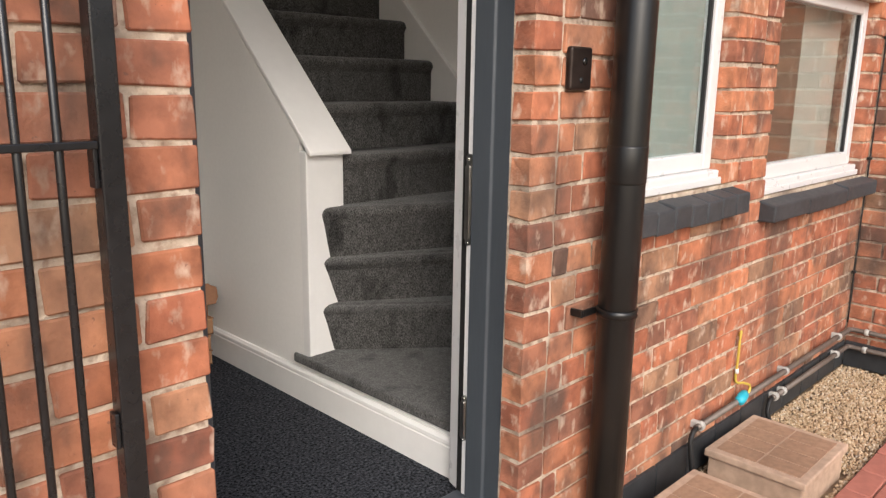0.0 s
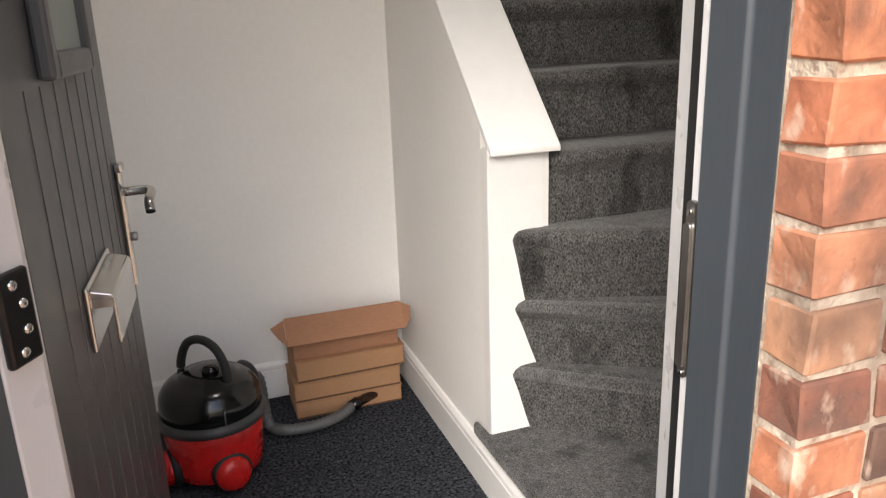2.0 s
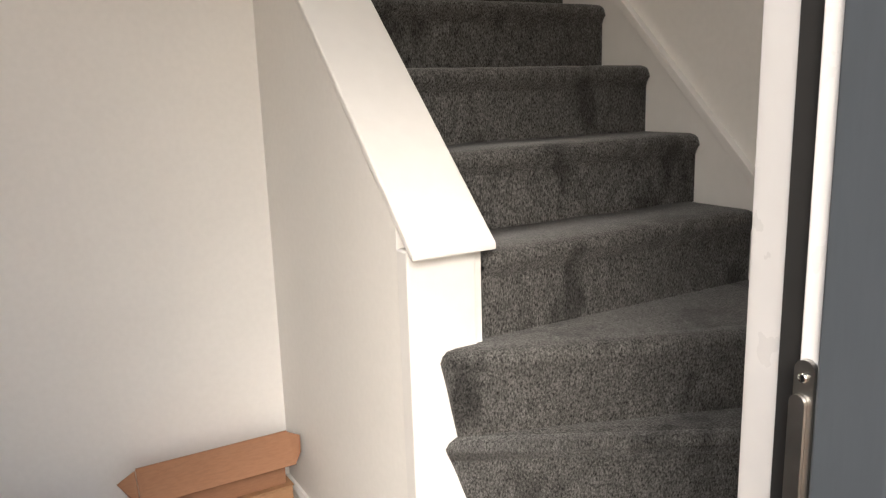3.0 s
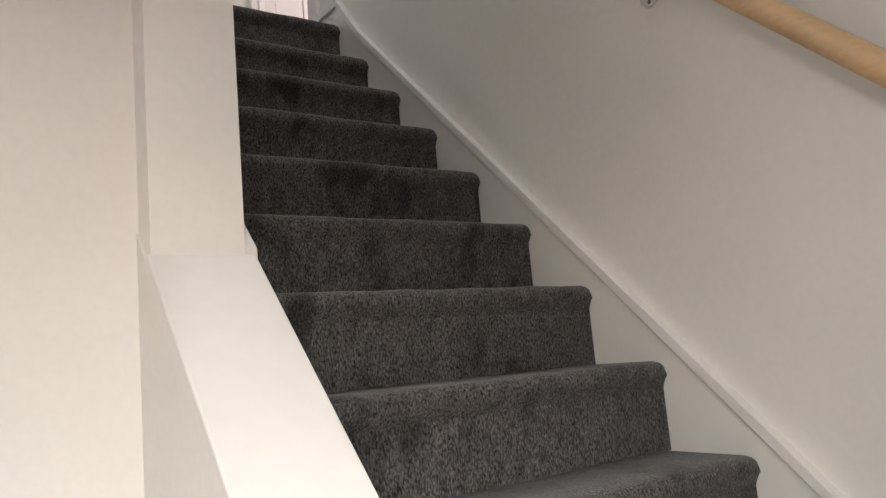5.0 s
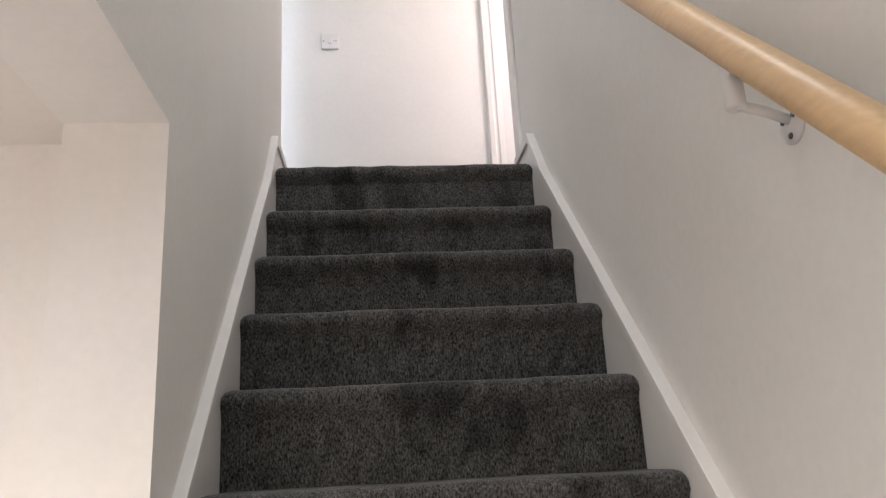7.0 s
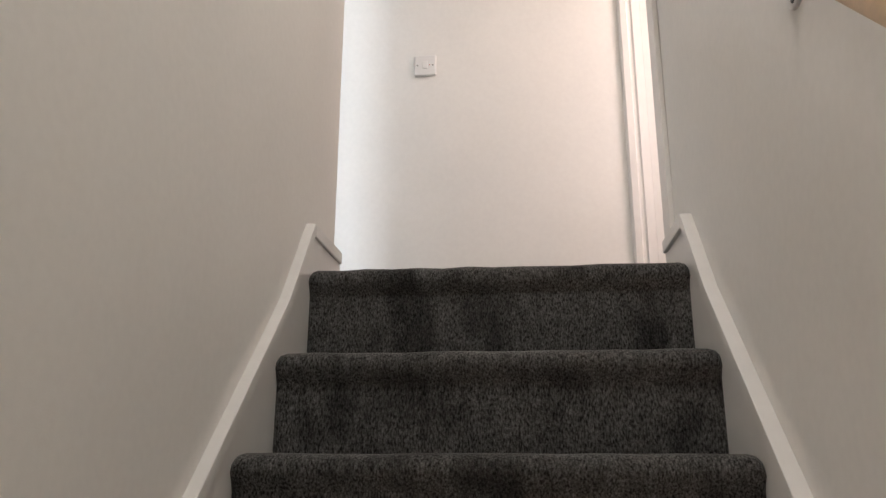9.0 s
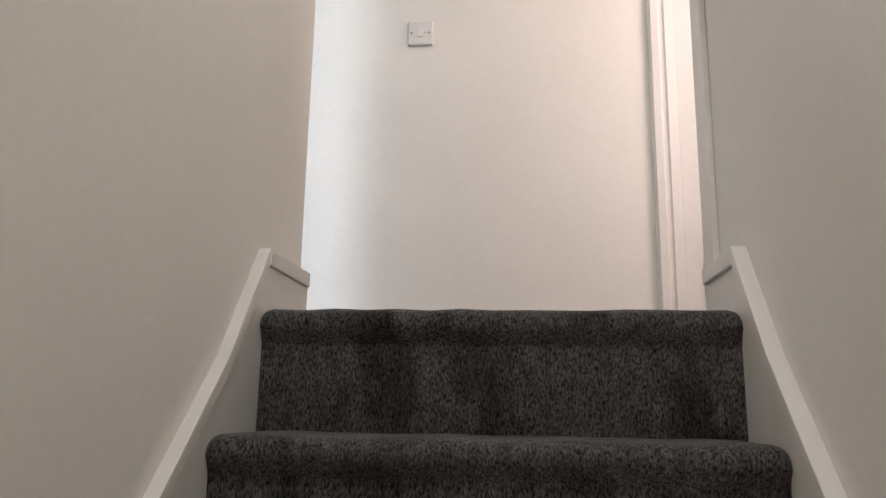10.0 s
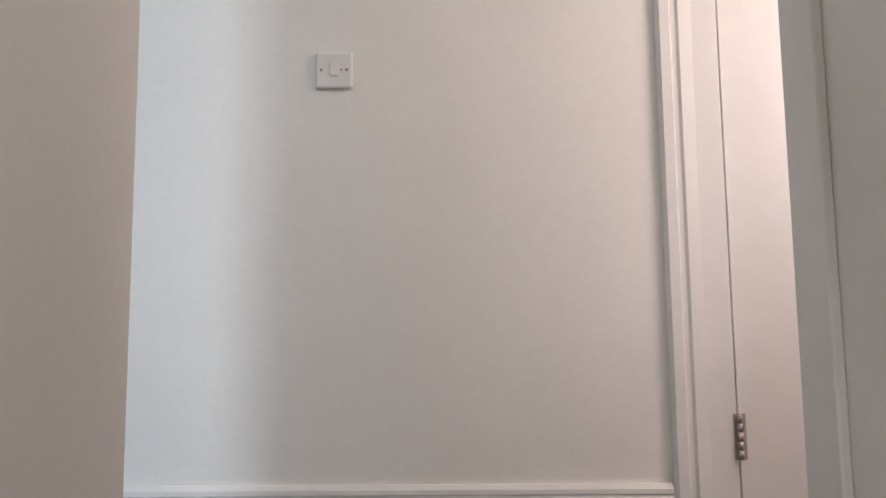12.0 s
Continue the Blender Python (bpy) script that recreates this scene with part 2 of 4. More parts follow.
def lathe(profile, center, steps=40, m=None):
    """Profile of (radius, z) turned about the vertical at center."""
    bm = bmesh.new()
    rings = []
    for r, z in profile:
        rings.append([bm.verts.new((center[0] + r * math.cos(2 * math.pi * i / steps), center[1] + r * math.sin(2 * math.pi * i / steps), center[2] + z)) for i in range(steps)])
    for a, b in zip(rings, rings[1:]):
        for i in range(steps):
            bm.faces.new((a[i], a[(i + 1) % steps], b[(i + 1) % steps], b[i]))
    bm.faces.new(rings[0][::-1])
    bm.faces.new(rings[-1])
    if m is not None:
        bmesh.ops.transform(bm, matrix=m, verts=bm.verts[:])
    for f in bm.faces:
        f.smooth = True
    return bm


def tube(points, radius, steps=12, flat=1.0):
    """A round bar along a line of points."""
    bm = bmesh.new()
    pts = [Vector(p) for p in points]
    rings = []
    for i, p in enumerate(pts):
        d = (pts[min(i + 1, len(pts) - 1)] - pts[max(i - 1, 0)]).normalized()
        side = d.cross(Vector((0, 0, 1)))
        side = side.normalized() if side.length > 1e-3 else Vector((1, 0, 0))
        up = side.cross(d).normalized()
        r = radius[i] if isinstance(radius, (list, tuple)) else radius
        rings.append([bm.verts.new(p + side * (r * math.cos(2 * math.pi * k / steps)) + up * (r * flat * math.sin(2 * math.pi * k / steps))) for k in range(steps)])
    for a, b in zip(rings, rings[1:]):
        for k in range(steps):
            f = bm.faces.new((a[k], a[(k + 1) % steps], b[(k + 1) % steps], b[k]))
            f.smooth = True
    bm.faces.new(rings[0][::-1])
    bm.faces.new(rings[-1])
    bmesh.ops.recalc_face_normals(bm, faces=bm.faces[:])
    return bm


def curve_points(points, n=6):
    """Smooth points through a few given ones (Catmull-Rom)."""
    p = [Vector(q) for q in points]
    p = [2 * p[0] - p[1]] + p + [2 * p[-1] - p[-2]]
    out = []
    for i in range(1, len(p) - 2):
        for k in range(n):
            t = k / n
            out.append(0.5 * (2 * p[i] + (p[i + 1] - p[i - 1]) * t + (2 * p[i - 1] - 5 * p[i] + 4 * p[i + 1] - p[i + 2]) * t * t
                              + (3 * p[i] - p[i - 1] - 3 * p[i + 1] + p[i + 2]) * t ** 3))
    return out + [p[-2]]


def part(name, bm, material, parent=None, label=""):
    me = bpy.data.meshes.new(name)
    bmesh.ops.recalc_face_normals(bm, faces=bm.faces[:])
    bm.to_mesh(me)
    bm.free()
    me.materials.append(material)
    ob = new(name, me)
    if parent is not None:
        ob.parent = parent
    return tagged(ob, label) if label else ob


def thing(name, label, category, group="", kind="", at=(0, 0, 0)):
    ob = new(name)
    ob.location = at
    return tagged(ob, label, category, group, kind)


def solid(name, bm, material, label, category, kind="structure"):
    return tagged(part(name, bm, material), label, category, kind=kind)


# ---------------------------------------------------------------- plan
RISE, GOING, N_STEPS = 0.192, 0.195, 15
Y5 = 1.120                      # nosing of the fifth step
XS, XL, XR = 0.998, 1.167, 2.046  # hall side and stair side of the spandrel wall; right-hand stair wall
W = 0.911                       # brick opening of the front door
IN = 0.30                       # inner face of the front wall
YB = 1.986                      # back wall of the hall
YF = 1.909                      # end of the full-height stair wall
HALL_H = 2.51
LAND = 2.912
YN = Y5 + GOING * 10 - 0.004    # landing nosing
YE = 3.35                       # end of both stair walls at the landing
YW = 4.095                      # back wall of the landing
TOP = 5.25
GROUND = -0.20
XC = 3.70                       # inner corner of the yard


def nose(k):
    return Y5 - 0.006 + GOING * (k - 5), RISE * k + 0.007 + (LAND - 0.007 - RISE * N_STEPS if k == N_STEPS else 0)


# ---------------------------------------------------------------- ground
solid("ground", box(-60, 60, -60, 30, GROUND - 0.3, GROUND - 0.04), SOIL, "bare brown earth round the house", "ground")
# ---------------------------------------------------------------- front wall core (mortar), with its openings
WIN1 = (1.42, 2.04, 0.90, 1.95)
WIN2 = (2.41, 3.59, 0.82, 1.66)
DOOR_TOP = 2.12
MY = 0.005
front = []
A0, A1, B0, B1 = WIN1[0] - 0.006, WIN1[1] + 0.006, WIN2[0] - 0.006, WIN2[1] + 0.006
for y0, y1, e in ((MY, 0.075, 0.0), (0.075, IN, 0.06)):
    d0, d1 = (-e, W + e) if e else (-MY, W + MY)
    front += [(-3.0, d0, y0, y1, GROUND, 5.6), (d0, d1, y0, y1, DOOR_TOP + e, 3.55), (d0, d1, y0, y1, 4.95, 5.6), (d0, 0.15, y0, y1, 3.55, 4.95), (0.9, d1, y0, y1, 3.55, 4.95),
              (d1, A0, y0, y1, GROUND, 5.6), (A0, A1, y0, y1, GROUND, WIN1[2]), (A0, A1, y0, y1, WIN1[3], 5.6),
              (A1, B0, y0, y1, GROUND, 5.6), (B0, B1, y0, y1, GROUND, WIN2[2]), (B0, B1, y0, y1, WIN2[3], 5.6),
              (B1, XC + 0.3, y0, y1, GROUND, 5.6)]
wall_front = solid("wall_front", boxes(front), MORTAR, "weathered red brick house front with pale mortar", "wall")
# runs on unseen to y -7.5 to block sky light from the right
wall_yard = solid("wall_yard", box(XC + MY, XC + 0.3, -7.5, MY, GROUND, 5.6), MORTAR, "red brick wall closing the yard", "wall")
solid("wall_lining", boxes([
    (-0.3, 0.0, IN, IN + 0.012, -0.02, HALL_H), (0.0, W + 0.06, IN, IN + 0.012, DOOR_TOP - 0.02, HALL_H), (W + 0.06, XR, IN, IN + 0.012, -0.02, TOP),
    ]), WALL, "plastered inner face of the front wall", "wall")

# ---------------------------------------------------------------- inner walls
solid("wall_hall_side", box(-0.12, 0.0, IN, YB, -0.02, HALL_H), WALL, "warm white painted hall wall", "wall")
solid("wall_hall_back", box(-0.12, XS + 0.06, YB, YB + 0.1, -0.02, HALL_H), WALL, "warm white painted end wall of the hall", "wall")
solid("floor_hall", box(0.0, XS - 0.015, 0.06, YB, -0.06, 0.0), MAT, "black ribbed entrance carpet on the hall floor", "floor")
solid("ceiling_hall", box(-0.12, XS + 0.004, IN + 0.012, YB + 0.1, HALL_H, HALL_H + 0.06), CEIL, "white painted hall ceiling", "ceiling")
slope = RISE / GOING


def cap_z(y):
    return 1.006 + (y - 1.10) * slope * 1.005


# spandrel wall, its end post and capping
solid("wall_spandrel", prism([(1.16, 0), (1.16, cap_z(1.16) - 0.03), (YF + 0.08, cap_z(YF + 0.08) - 0.03), (YF + 0.08, 0)], XS, XL, "x"), WALL,
      "white painted spandrel wall below the stair", "wall")
solid("wall_stair_left", prism([(YF, cap_z(YF) - 0.6), (YF, HALL_H), (IN + 0.012, HALL_H), (IN + 0.012, TOP), (YE, TOP), (YE, 2.0), (2.6, 1.9)], XS + 0.004, XL, "x"), WALL,
      "warm white painted wall beside the stair", "wall")
solid("wall_stair_right", box(XR, XR + 0.12, IN + 0.012, YE - 0.04, -0.02, TOP), WALL, "warm white painted wall beside the stair", "wall")
solid("wall_landing", boxes([(-0.4, 2.145, YW, YW + 0.12, 2.6, TOP), (2.145, 3.0, YW, YW + 0.12, LAND + 2.04, TOP), (3.0, 4.2, YW, YW + 0.12, 2.6, TOP)]), WALL,
      "white painted landing wall", "wall")
solid("wall_passage", box(-0.02, 0.10, IN, YW, 2.6, TOP), WALL, "white painted passage wall", "wall")
solid("floor_landing", boxes([(0.10, 4.1, YE, YW, LAND - 0.2, LAND), (XL + 0.012, XR - 0.012, YN + 0.05, YE, LAND - 0.2, LAND)]), CARPET, "charcoal carpet on the landing", "floor")
solid("floor_passage", box(0.10, XS, IN, YE, LAND - 0.2, LAND), CARPET, "charcoal carpet in the upper passage", "floor")
# the gap from x 2.75 to 3.35 is made up to hold the landing lamp
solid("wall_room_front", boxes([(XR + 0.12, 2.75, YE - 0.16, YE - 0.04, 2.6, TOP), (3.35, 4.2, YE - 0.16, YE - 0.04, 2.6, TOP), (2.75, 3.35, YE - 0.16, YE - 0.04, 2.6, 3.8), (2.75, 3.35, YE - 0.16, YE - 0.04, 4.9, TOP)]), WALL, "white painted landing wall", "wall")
solid("wall_room_end", box(4.0, 4.12, YE - 0.04, YW, 2.6, TOP), WALL, "white painted end wall of the landing", "wall")
solid("ceiling_upper", box(-0.4, 4.2, IN - 0.05, YW + 0.12, TOP, TOP + 0.08), CEIL, "white painted upper ceiling", "ceiling")
solid("roof", prism([(-0.25, 5.6), (2.2, 7.0), (4.6, 5.6)], -3.0, XC + 0.3, "x"), SLATE, "grey slate roof of the house", "roof")
solid("wall_back", boxes([(-3.0, XC + 0.3, 4.34, 4.55, GROUND, 5.6), (-3.0, -2.8, IN, 4.34, GROUND, 5.6)]), MORTAR, "plain rear wall of the house", "wall")

# capping and end post of the spandrel wall
newel = thing("newel_post", "white painted end post of the stair wall", "post", kind="structure")
part("post", box(XS - 0.0015, XL - 0.012, 1.115, 1.16, RISE - 0.02, cap_z(1.115) - 0.030, 0.004), GLOSS, newel)
part("bead", box(XL - 0.012, XL + 0.004, 1.120, 1.16, 3 * RISE, cap_z(1.115) - 0.030, 0.002), GLOSS, newel)
cap = prism([(1.085, cap_z(1.085) - 0.015), (1.085, cap_z(1.085)), (YF, cap_z(YF)), (YF, cap_z(YF) - 0.026), (1.10, cap_z(1.10) - 0.026)], XS - 0.003, XL + 0.020, "x", 0.004)
solid("wall_capping", cap, GLOSS, "white satin capping on the sloping stair wall", "capping")

# ---------------------------------------------------------------- stair
stairs = thing("stairs", "winding stair covered in charcoal cut-pile carpet", "stairs", kind="structure")


def straight_step(k):
    y, z = nose(k)
    h = z - nose(k - 1)[1]
    prof = [(0.020, -h - 0.002), (0.020, -0.062), (0.010, -0.048), (0.002, -0.034), (0.0, -0.022), (0.004, -0.010), (0.012, -0.003), (0.024, 0.0), (GOING + 0.03, 0.0), (GOING + 0.03, -h - 0.002)]
    bm = bmesh.new()
    x0, x1 = XL + 0.015, XR - 0.016
    rng = random.Random(k)
    secs = [(x0, 0.020), (x0 + 0.003, 0.010), (x0 + 0.010, 0.003), (x0 + 0.022, 0.0)]
    n = 14
    secs += [(x0 + 0.022 + (x1 - x0 - 0.044) * i / n, -0.0015 + 0.003 * rng.random()) for i in range(1, n)]
    secs += [(x1 - 0.022, 0.0), (x1 - 0.010, 0.003), (x1 - 0.003, 0.010), (x1, 0.020)]
    rings = []
    for x, d in secs:
        rings.append([bm.verts.new((x, y + py + (d * 0.5 if pz > -0.05 and py < 0.1 else 0), z + pz - (d if pz > -0.03 else 0))) for py, pz in prof])
    for a, b in zip(rings, rings[1:]):
        for i in range(len(prof)):
            f = bm.faces.new((a[i], a[(i + 1) % len(prof)], b[(i + 1) % len(prof)], b[i]))
            f.smooth = 0 < i < 8
    bm.faces.new(rings[0][::-1])
    bm.faces.new(rings[-1])
    return bm


def clip(poly, p, n):
    """The part of a convex polygon on the side of the line through p to which n points."""
    out = []
    for i, a in enumerate(poly):
        b = poly[(i + 1) % len(poly)]
        da, db = (a[0] - p[0]) * n[0] + (a[1] - p[1]) * n[1], (b[0] - p[0]) * n[0] + (b[1] - p[1]) * n[1]
        if da >= 0:
            out.append(a)
        if da * db < 0:
            t = da / (da - db)
            out.append((a[0] + t * (b[0] - a[0]), a[1] + t * (b[1] - a[1])))
    return out


def winder(k, start, angle, back=1.20):
    """One tapered step beyond the nosing line that leaves the post at an angle."""
    a = radians(angle)
    n = (-math.sin(a), math.cos(a))
    z = RISE * k + 0.007
    bm = bmesh.new()
    rings = []
    for inset, dz in ((0.034, 0.0), (0.015, -0.003), (0.005, -0.012), (0.0, -0.025), (0.002, -0.038), (0.006, -0.055), (0.013, -0.090), (0.020, -0.130), (0.032, -RISE - 0.002)):
        left = start[0] + inset * 1.1
        region = [(left, IN + 0.012), (XR - 0.004, IN + 0.012), (XR - 0.004, back), (left, back)]
        poly = clip(region, (start[0] + n[0] * inset, start[1] + n[1] * inset), n)
        rings.append([bm.verts.new((px, py, z + dz)) for px, py in poly])
    for ra, rb in zip(rings, rings[1:]):
        for i in range(len(ra)):
            bm.faces.new((ra[i], rb[i], rb[(i + 1) % len(ra)], ra[(i + 1) % len(ra)]))
    bm.faces.new(rings[0])
    bm.faces.new(rings[-1][::-1])
    bmesh.ops.recalc_face_normals(bm, faces=bm.faces)
    for f in bm.faces:
        f.smooth = f.calc_area() < 0.02
    return bm


# first step: a wide tapered tread behind a white board
part("step", prism([(XS - 0.018, IN + 0.012), (XR - 0.004, IN + 0.012), (XR - 0.004, 1.13), (XL, 1.13), (XS + 0.06, 1.125), (XS, 1.125), (XS - 0.006, 1.21), (XS - 0.024, 1.20)],
                   RISE - 0.034, RISE + 0.004, "z", 0.012, 3), CARPET, stairs, "wide carpeted first tread")
part("step", winder(2, (1.058, 1.118), -39, 1.116), CARPET, stairs)
part("step", winder(3, (1.068, 1.116), -30, 1.116), CARPET, stairs)
part("step", winder(4, (1.064, 1.090), -21, 1.150), CARPET, stairs)
for k in range(5, N_STEPS + 1):
    part("step", straight_step(k), CARPET, stairs)
solid("first_riser", box(XS, XS + 0.012, IN + 0.012, 1.16, 0.0, RISE - 0.034), GLOSS, "white painted board below the first tread", "riser")


def skirting(name, a, b, inward, z, h=0.135, label="white gloss skirting board with a moulded top"):
    """A board along a wall from a to b with a stepped top edge; inward points away from the wall."""
    prof = [(0.0, 0.0), (0.018, 0.0), (0.018, h - 0.030), (0.0155, h - 0.027), (0.0155, h - 0.023), (0.0175, h - 0.020), (0.0165, h - 0.010), (0.008, h), (0.0, h)]
    if inward[0]:
        sk = prism([(a[0] + inward[0] * d, z + q) for d, q in prof], a[1], b[1], "y")
    else:
        sk = prism([(a[1] + inward[1] * d, z + q) for d, q in prof], a[0], b[0], "x")
    return solid(name, sk, GLOSS, label, "skirting")


skirting("baseboard_spandrel", (XS, IN + 0.012), (XS, YB), (-1, 0), 0)
skirting("baseboard_back", (0.0, YB), (XS - 0.02, YB), (0, -1), 0)
skirting("baseboard_hall", (0.0, IN), (0.0, YB - 0.02), (1, 0), 0)
skirting("baseboard_landing", (0.10, YW), (2.063, YW), (0, -1), LAND, 0.125)


def string_board(name, x, d, y0, yend):
    """The sloping board beside the steps, with a proud top moulding and a level end at the landing."""
    st = thing(name, "white gloss string board rising beside the carpeted steps", "skirting", kind="structure")
    off = 0.077 if d < 0 else 0.067
    lev = 0.107 if d < 0 else 0.109
    ytop = 3.085
    yk = ytop - 0.16

    def line(y):
        return 0.965 + (y - Y5) * slope + off
    body = [(y0, line(y0) - 0.62), (y0, line(y0)), (yk, line(yk)), (ytop, LAND + lev), (yend, LAND + lev), (yend, LAND - 0.12), (ytop, LAND - 0.25)]
    part("board", prism(body, min(x, x + d), max(x, x + d), "x"), GLOSS, st)
    e = 0.006 if d > 0 else -0.009
    xa, xb = sorted((x, x + d + e))
    part("moulding", prism([(y0 - 0.004, line(y0) - 0.030), (y0 - 0.004, line(y0) + 0.003), (yk, line(yk) + 0.003), (ytop, LAND + lev + 0.005), (ytop + 0.004, LAND + lev + 0.005),
                            (ytop + 0.004, LAND + lev - 0.027), (yk, line(yk) - 0.030)], xa, xb, "x", 0.003), GLOSS, st)
    part("level_moulding", box(xa, xb, ytop + 0.0045, yend, LAND + lev - 0.027, LAND + lev + 0.005, 0.003), GLOSS, st)
    return st


string_board("string_right", XR, -0.018, 0.85, YE - 0.04)
string_board("string_left", XL, 0.018, YF + 0.006, YE)
solid("trim", box(XR - 0.010, XR + 0.125, YE - 0.039, YE + 0.012, LAND, TOP, 0.003), GLOSS, "white painted lining at the end of the stair wall", "trim")

solid("trim_stair", box(XR - 0.014, XR, YE - 0.088, YE - 0.0395, LAND + 0.115, TOP, 0.003), GLOSS, "white painted edge strip on the stair wall", "trim")

# ---------------------------------------------------------------- front door frame
frame_door = thing("door_frame", "anthracite grey outside and white inside door frame", "door frame", kind="structure")
E0 = W + 0.002
part("outer_jamb", prism([(W + 0.006, 0.077), (W + 0.055, 0.077), (W + 0.055, 0.206), (E0, 0.206), (E0, 0.140), (E0 + 0.006, 0.134), (E0 + 0.006, 0.124)], 0.02, DOOR_TOP, "z", 0.003), GREY, frame_door)
part("inner_jamb", prism([(E0 + 0.006, 0.2065), (W + 0.055, 0.2065), (W + 0.055, 0.226), (E0 + 0.006, 0.226)], 0.02, DOOR_TOP, "z", 0.002), UPVC, frame_door, "white inner face of the frame")
part("seal", box(E0 + 0.012, W + 0.055, 0.2265, 0.250, 0.02, DOOR_TOP), RUBBER, frame_door, "black rubber weather seal")
part("trim", prism([(E0 + 0.014, 0.2505), (W + 0.058, 0.2505), (W + 0.058, 0.300), (E0 + 0.030, 0.300), (E0 + 0.027, 0.292)], 0.02, DOOR_TOP, "z", 0.002), UPVC, frame_door, "white inner trim")
part("outer_jamb", prism([(-0.055, 0.077), (0.030, 0.077), (0.048, 0.090), (0.050, 0.122), (0.060, 0.130), (0.064, 0.140), (0.082, 0.199), (-0.055, 0.199)], 0.02, DOOR_TOP, "z", 0.003), GREY, frame_door)
part("inner_jamb", prism([(-0.055, 0.1995), (0.083, 0.1995), (0.111, 0.248), (0.111, 0.268), (-0.055, 0.268)], 0.02, DOOR_TOP, "z", 0.002), UPVC, frame_door, "white inner face of the frame")
part("head", box(-0.055, W + 0.055, 0.0775, 0.2055, DOOR_TOP, DOOR_TOP + 0.06, 0.003), GREY, frame_door)
part("threshold", box(-0.055, W + 0.055, 0.02, 0.255, GROUND - 0.02, 0.016, 0.004), GREY, frame_door, "low grey threshold")
# metal keeps on the lock side
KX = E0 - 0.0005


def round_plate(yc, r, z0, z1, x0, x1):
    """An upright plate with half-round ends."""
    ends = [(yc + r * math.cos(math.pi * i / 8), z1 - r + r * math.sin(math.pi * i / 8)) for i in range(9)]
    ends += [(yc - r * math.cos(math.pi * i / 8), z0 + r - r * math.sin(math.pi * i / 8)) for i in range(9)]
    return prism(ends, x0, x1, "x")


for z0, z1 in ((0.80, 1.060), (0.20, 0.345), (1.70, 1.82)):
    kp = part("keep", round_plate(0.2163, 0.0095, z0, z1, KX, KX + 0.006), STEEL, frame_door, "steel lock keep")
    for f in (0.03, 0.94):
        part("screw", lathe([(0.0045, 0), (0.0045, 0.0012), (0.003, 0.002)], (0, 0, 0), 10, pose(KX + 0.0002 - 0.0012, 0.2165, z0 + f * (z1 - z0), 0, -90, 0)), CHROME, kp)
    part("keep_lip", round_plate(0.2190, 0.0075, z0 + 0.06 * (z1 - z0), z0 + 0.88 * (z1 - z0), KX - 0.004, KX - 0.0005), STEEL, kp)
# hinge on the white inner face
for zc in (0.30, 1.027, 1.75):
    hm = pose(0.097, 0.2237, zc, 0, 0, 60)
    hg = part("hinge", box(-0.023, 0.023, -0.009, 0.001, -0.050, 0.050, 0.004, m=hm), BLACKPVC, frame_door, "black door hinge")
    for i, dz in enumerate((-0.036, -0.014, 0.014, 0.036)):
        part("screw", lathe([(0.006, 0), (0.006, 0.001), (0.004, 0.003)], (0, 0, 0), 12, hm @ pose(0.006 if i in (1, 2) else -0.004, -0.009, dz, 90, 0, 0)), CHROME, hg)

# ---------------------------------------------------------------- door leaf, open into the hall
DL = 0.735
DM = pose(0.110, 0.272, 0, 0, 0, 90 - math.degrees(math.atan2(0.05, 0.72)))  # local x along the leaf, local -y is its outer face
door = thing("front_door", "open anthracite grey composite door with chrome furniture", "door")
door.matrix_basis = DM
part("leaf", box(0, DL, 0.0, 0.044, 0.015, 2.06, 0.003), DOORGREY, door)
for i in range(7):
    x = 0.12 + i * 0.083
    if x < DL - 0.05:
        part("groove", box(x - 0.004, x + 0.004, -0.0012, 0.001, 0.12, 1.24, 0.0008), DOORGREY, door)
for z0, z1 in ((1.245, 1.86),):
    fr = part("glazing_frame", boxes([(0.20, 0.235, -0.022, 0.0, z0, z1), (0.50, 0.535, -0.022, 0.0, z0, z1), (0.2355, 0.4995, -0.022, 0.0, z0, z0 + 0.035), (0.2355, 0.4995, -0.022, 0.0, z1 - 0.035, z1)], 0.006), DOORGREY, door)
    part("pane", box(0.232, 0.503, -0.008, -0.002, z0 + 0.03, z1 - 0.03), FROST, fr, "dull obscured glass")
hs = part("handle_plate", box(DL - 0.062, DL - 0.030, -0.012, 0.0, 0.815, 1.055, 0.005), CHROME, door, "long chrome handle plate")
part("handle_cap", box(DL - 0.066, DL - 0.026, -0.016, 0.0, 1.045, 1.062, 0.004), CHROME, hs)
part("lever", tube(curve_points([(DL - 0.046, -0.010, 1.005), (DL - 0.046, -0.045, 1.006), (DL - 0.055, -0.060, 1.006), (DL - 0.09, -0.064, 1.006), (DL - 0.135, -0.064, 1.002), (DL - 0.152, -0.066, 0.985)], 5), [0.009] * 26, 12), CHROME, hs, "chrome lever")
part("key_cylinder", lathe([(0.009, 0), (0.009, 0.010), (0.007, 0.012)], (0, 0, 0), 16, pose(DL - 0.046, -0.012, 0.915, 90, 0, 0)), STEEL, hs)
lb = part("letter_plate", box(0.225, 0.445, -0.008, 0.0, 0.866, 0.962, 0.003), CHROME, door, "chrome letter plate")
part("cowl", prism([(-0.008, 0.955), (-0.036, 0.948), (-0.040, 0.942), (-0.040, 0.874), (-0.035, 0.874), (-0.035, 0.938), (-0.008, 0.944)], 0.235, 0.435, "x", 0.0015), CHROME, lb, "protruding chrome cowl")
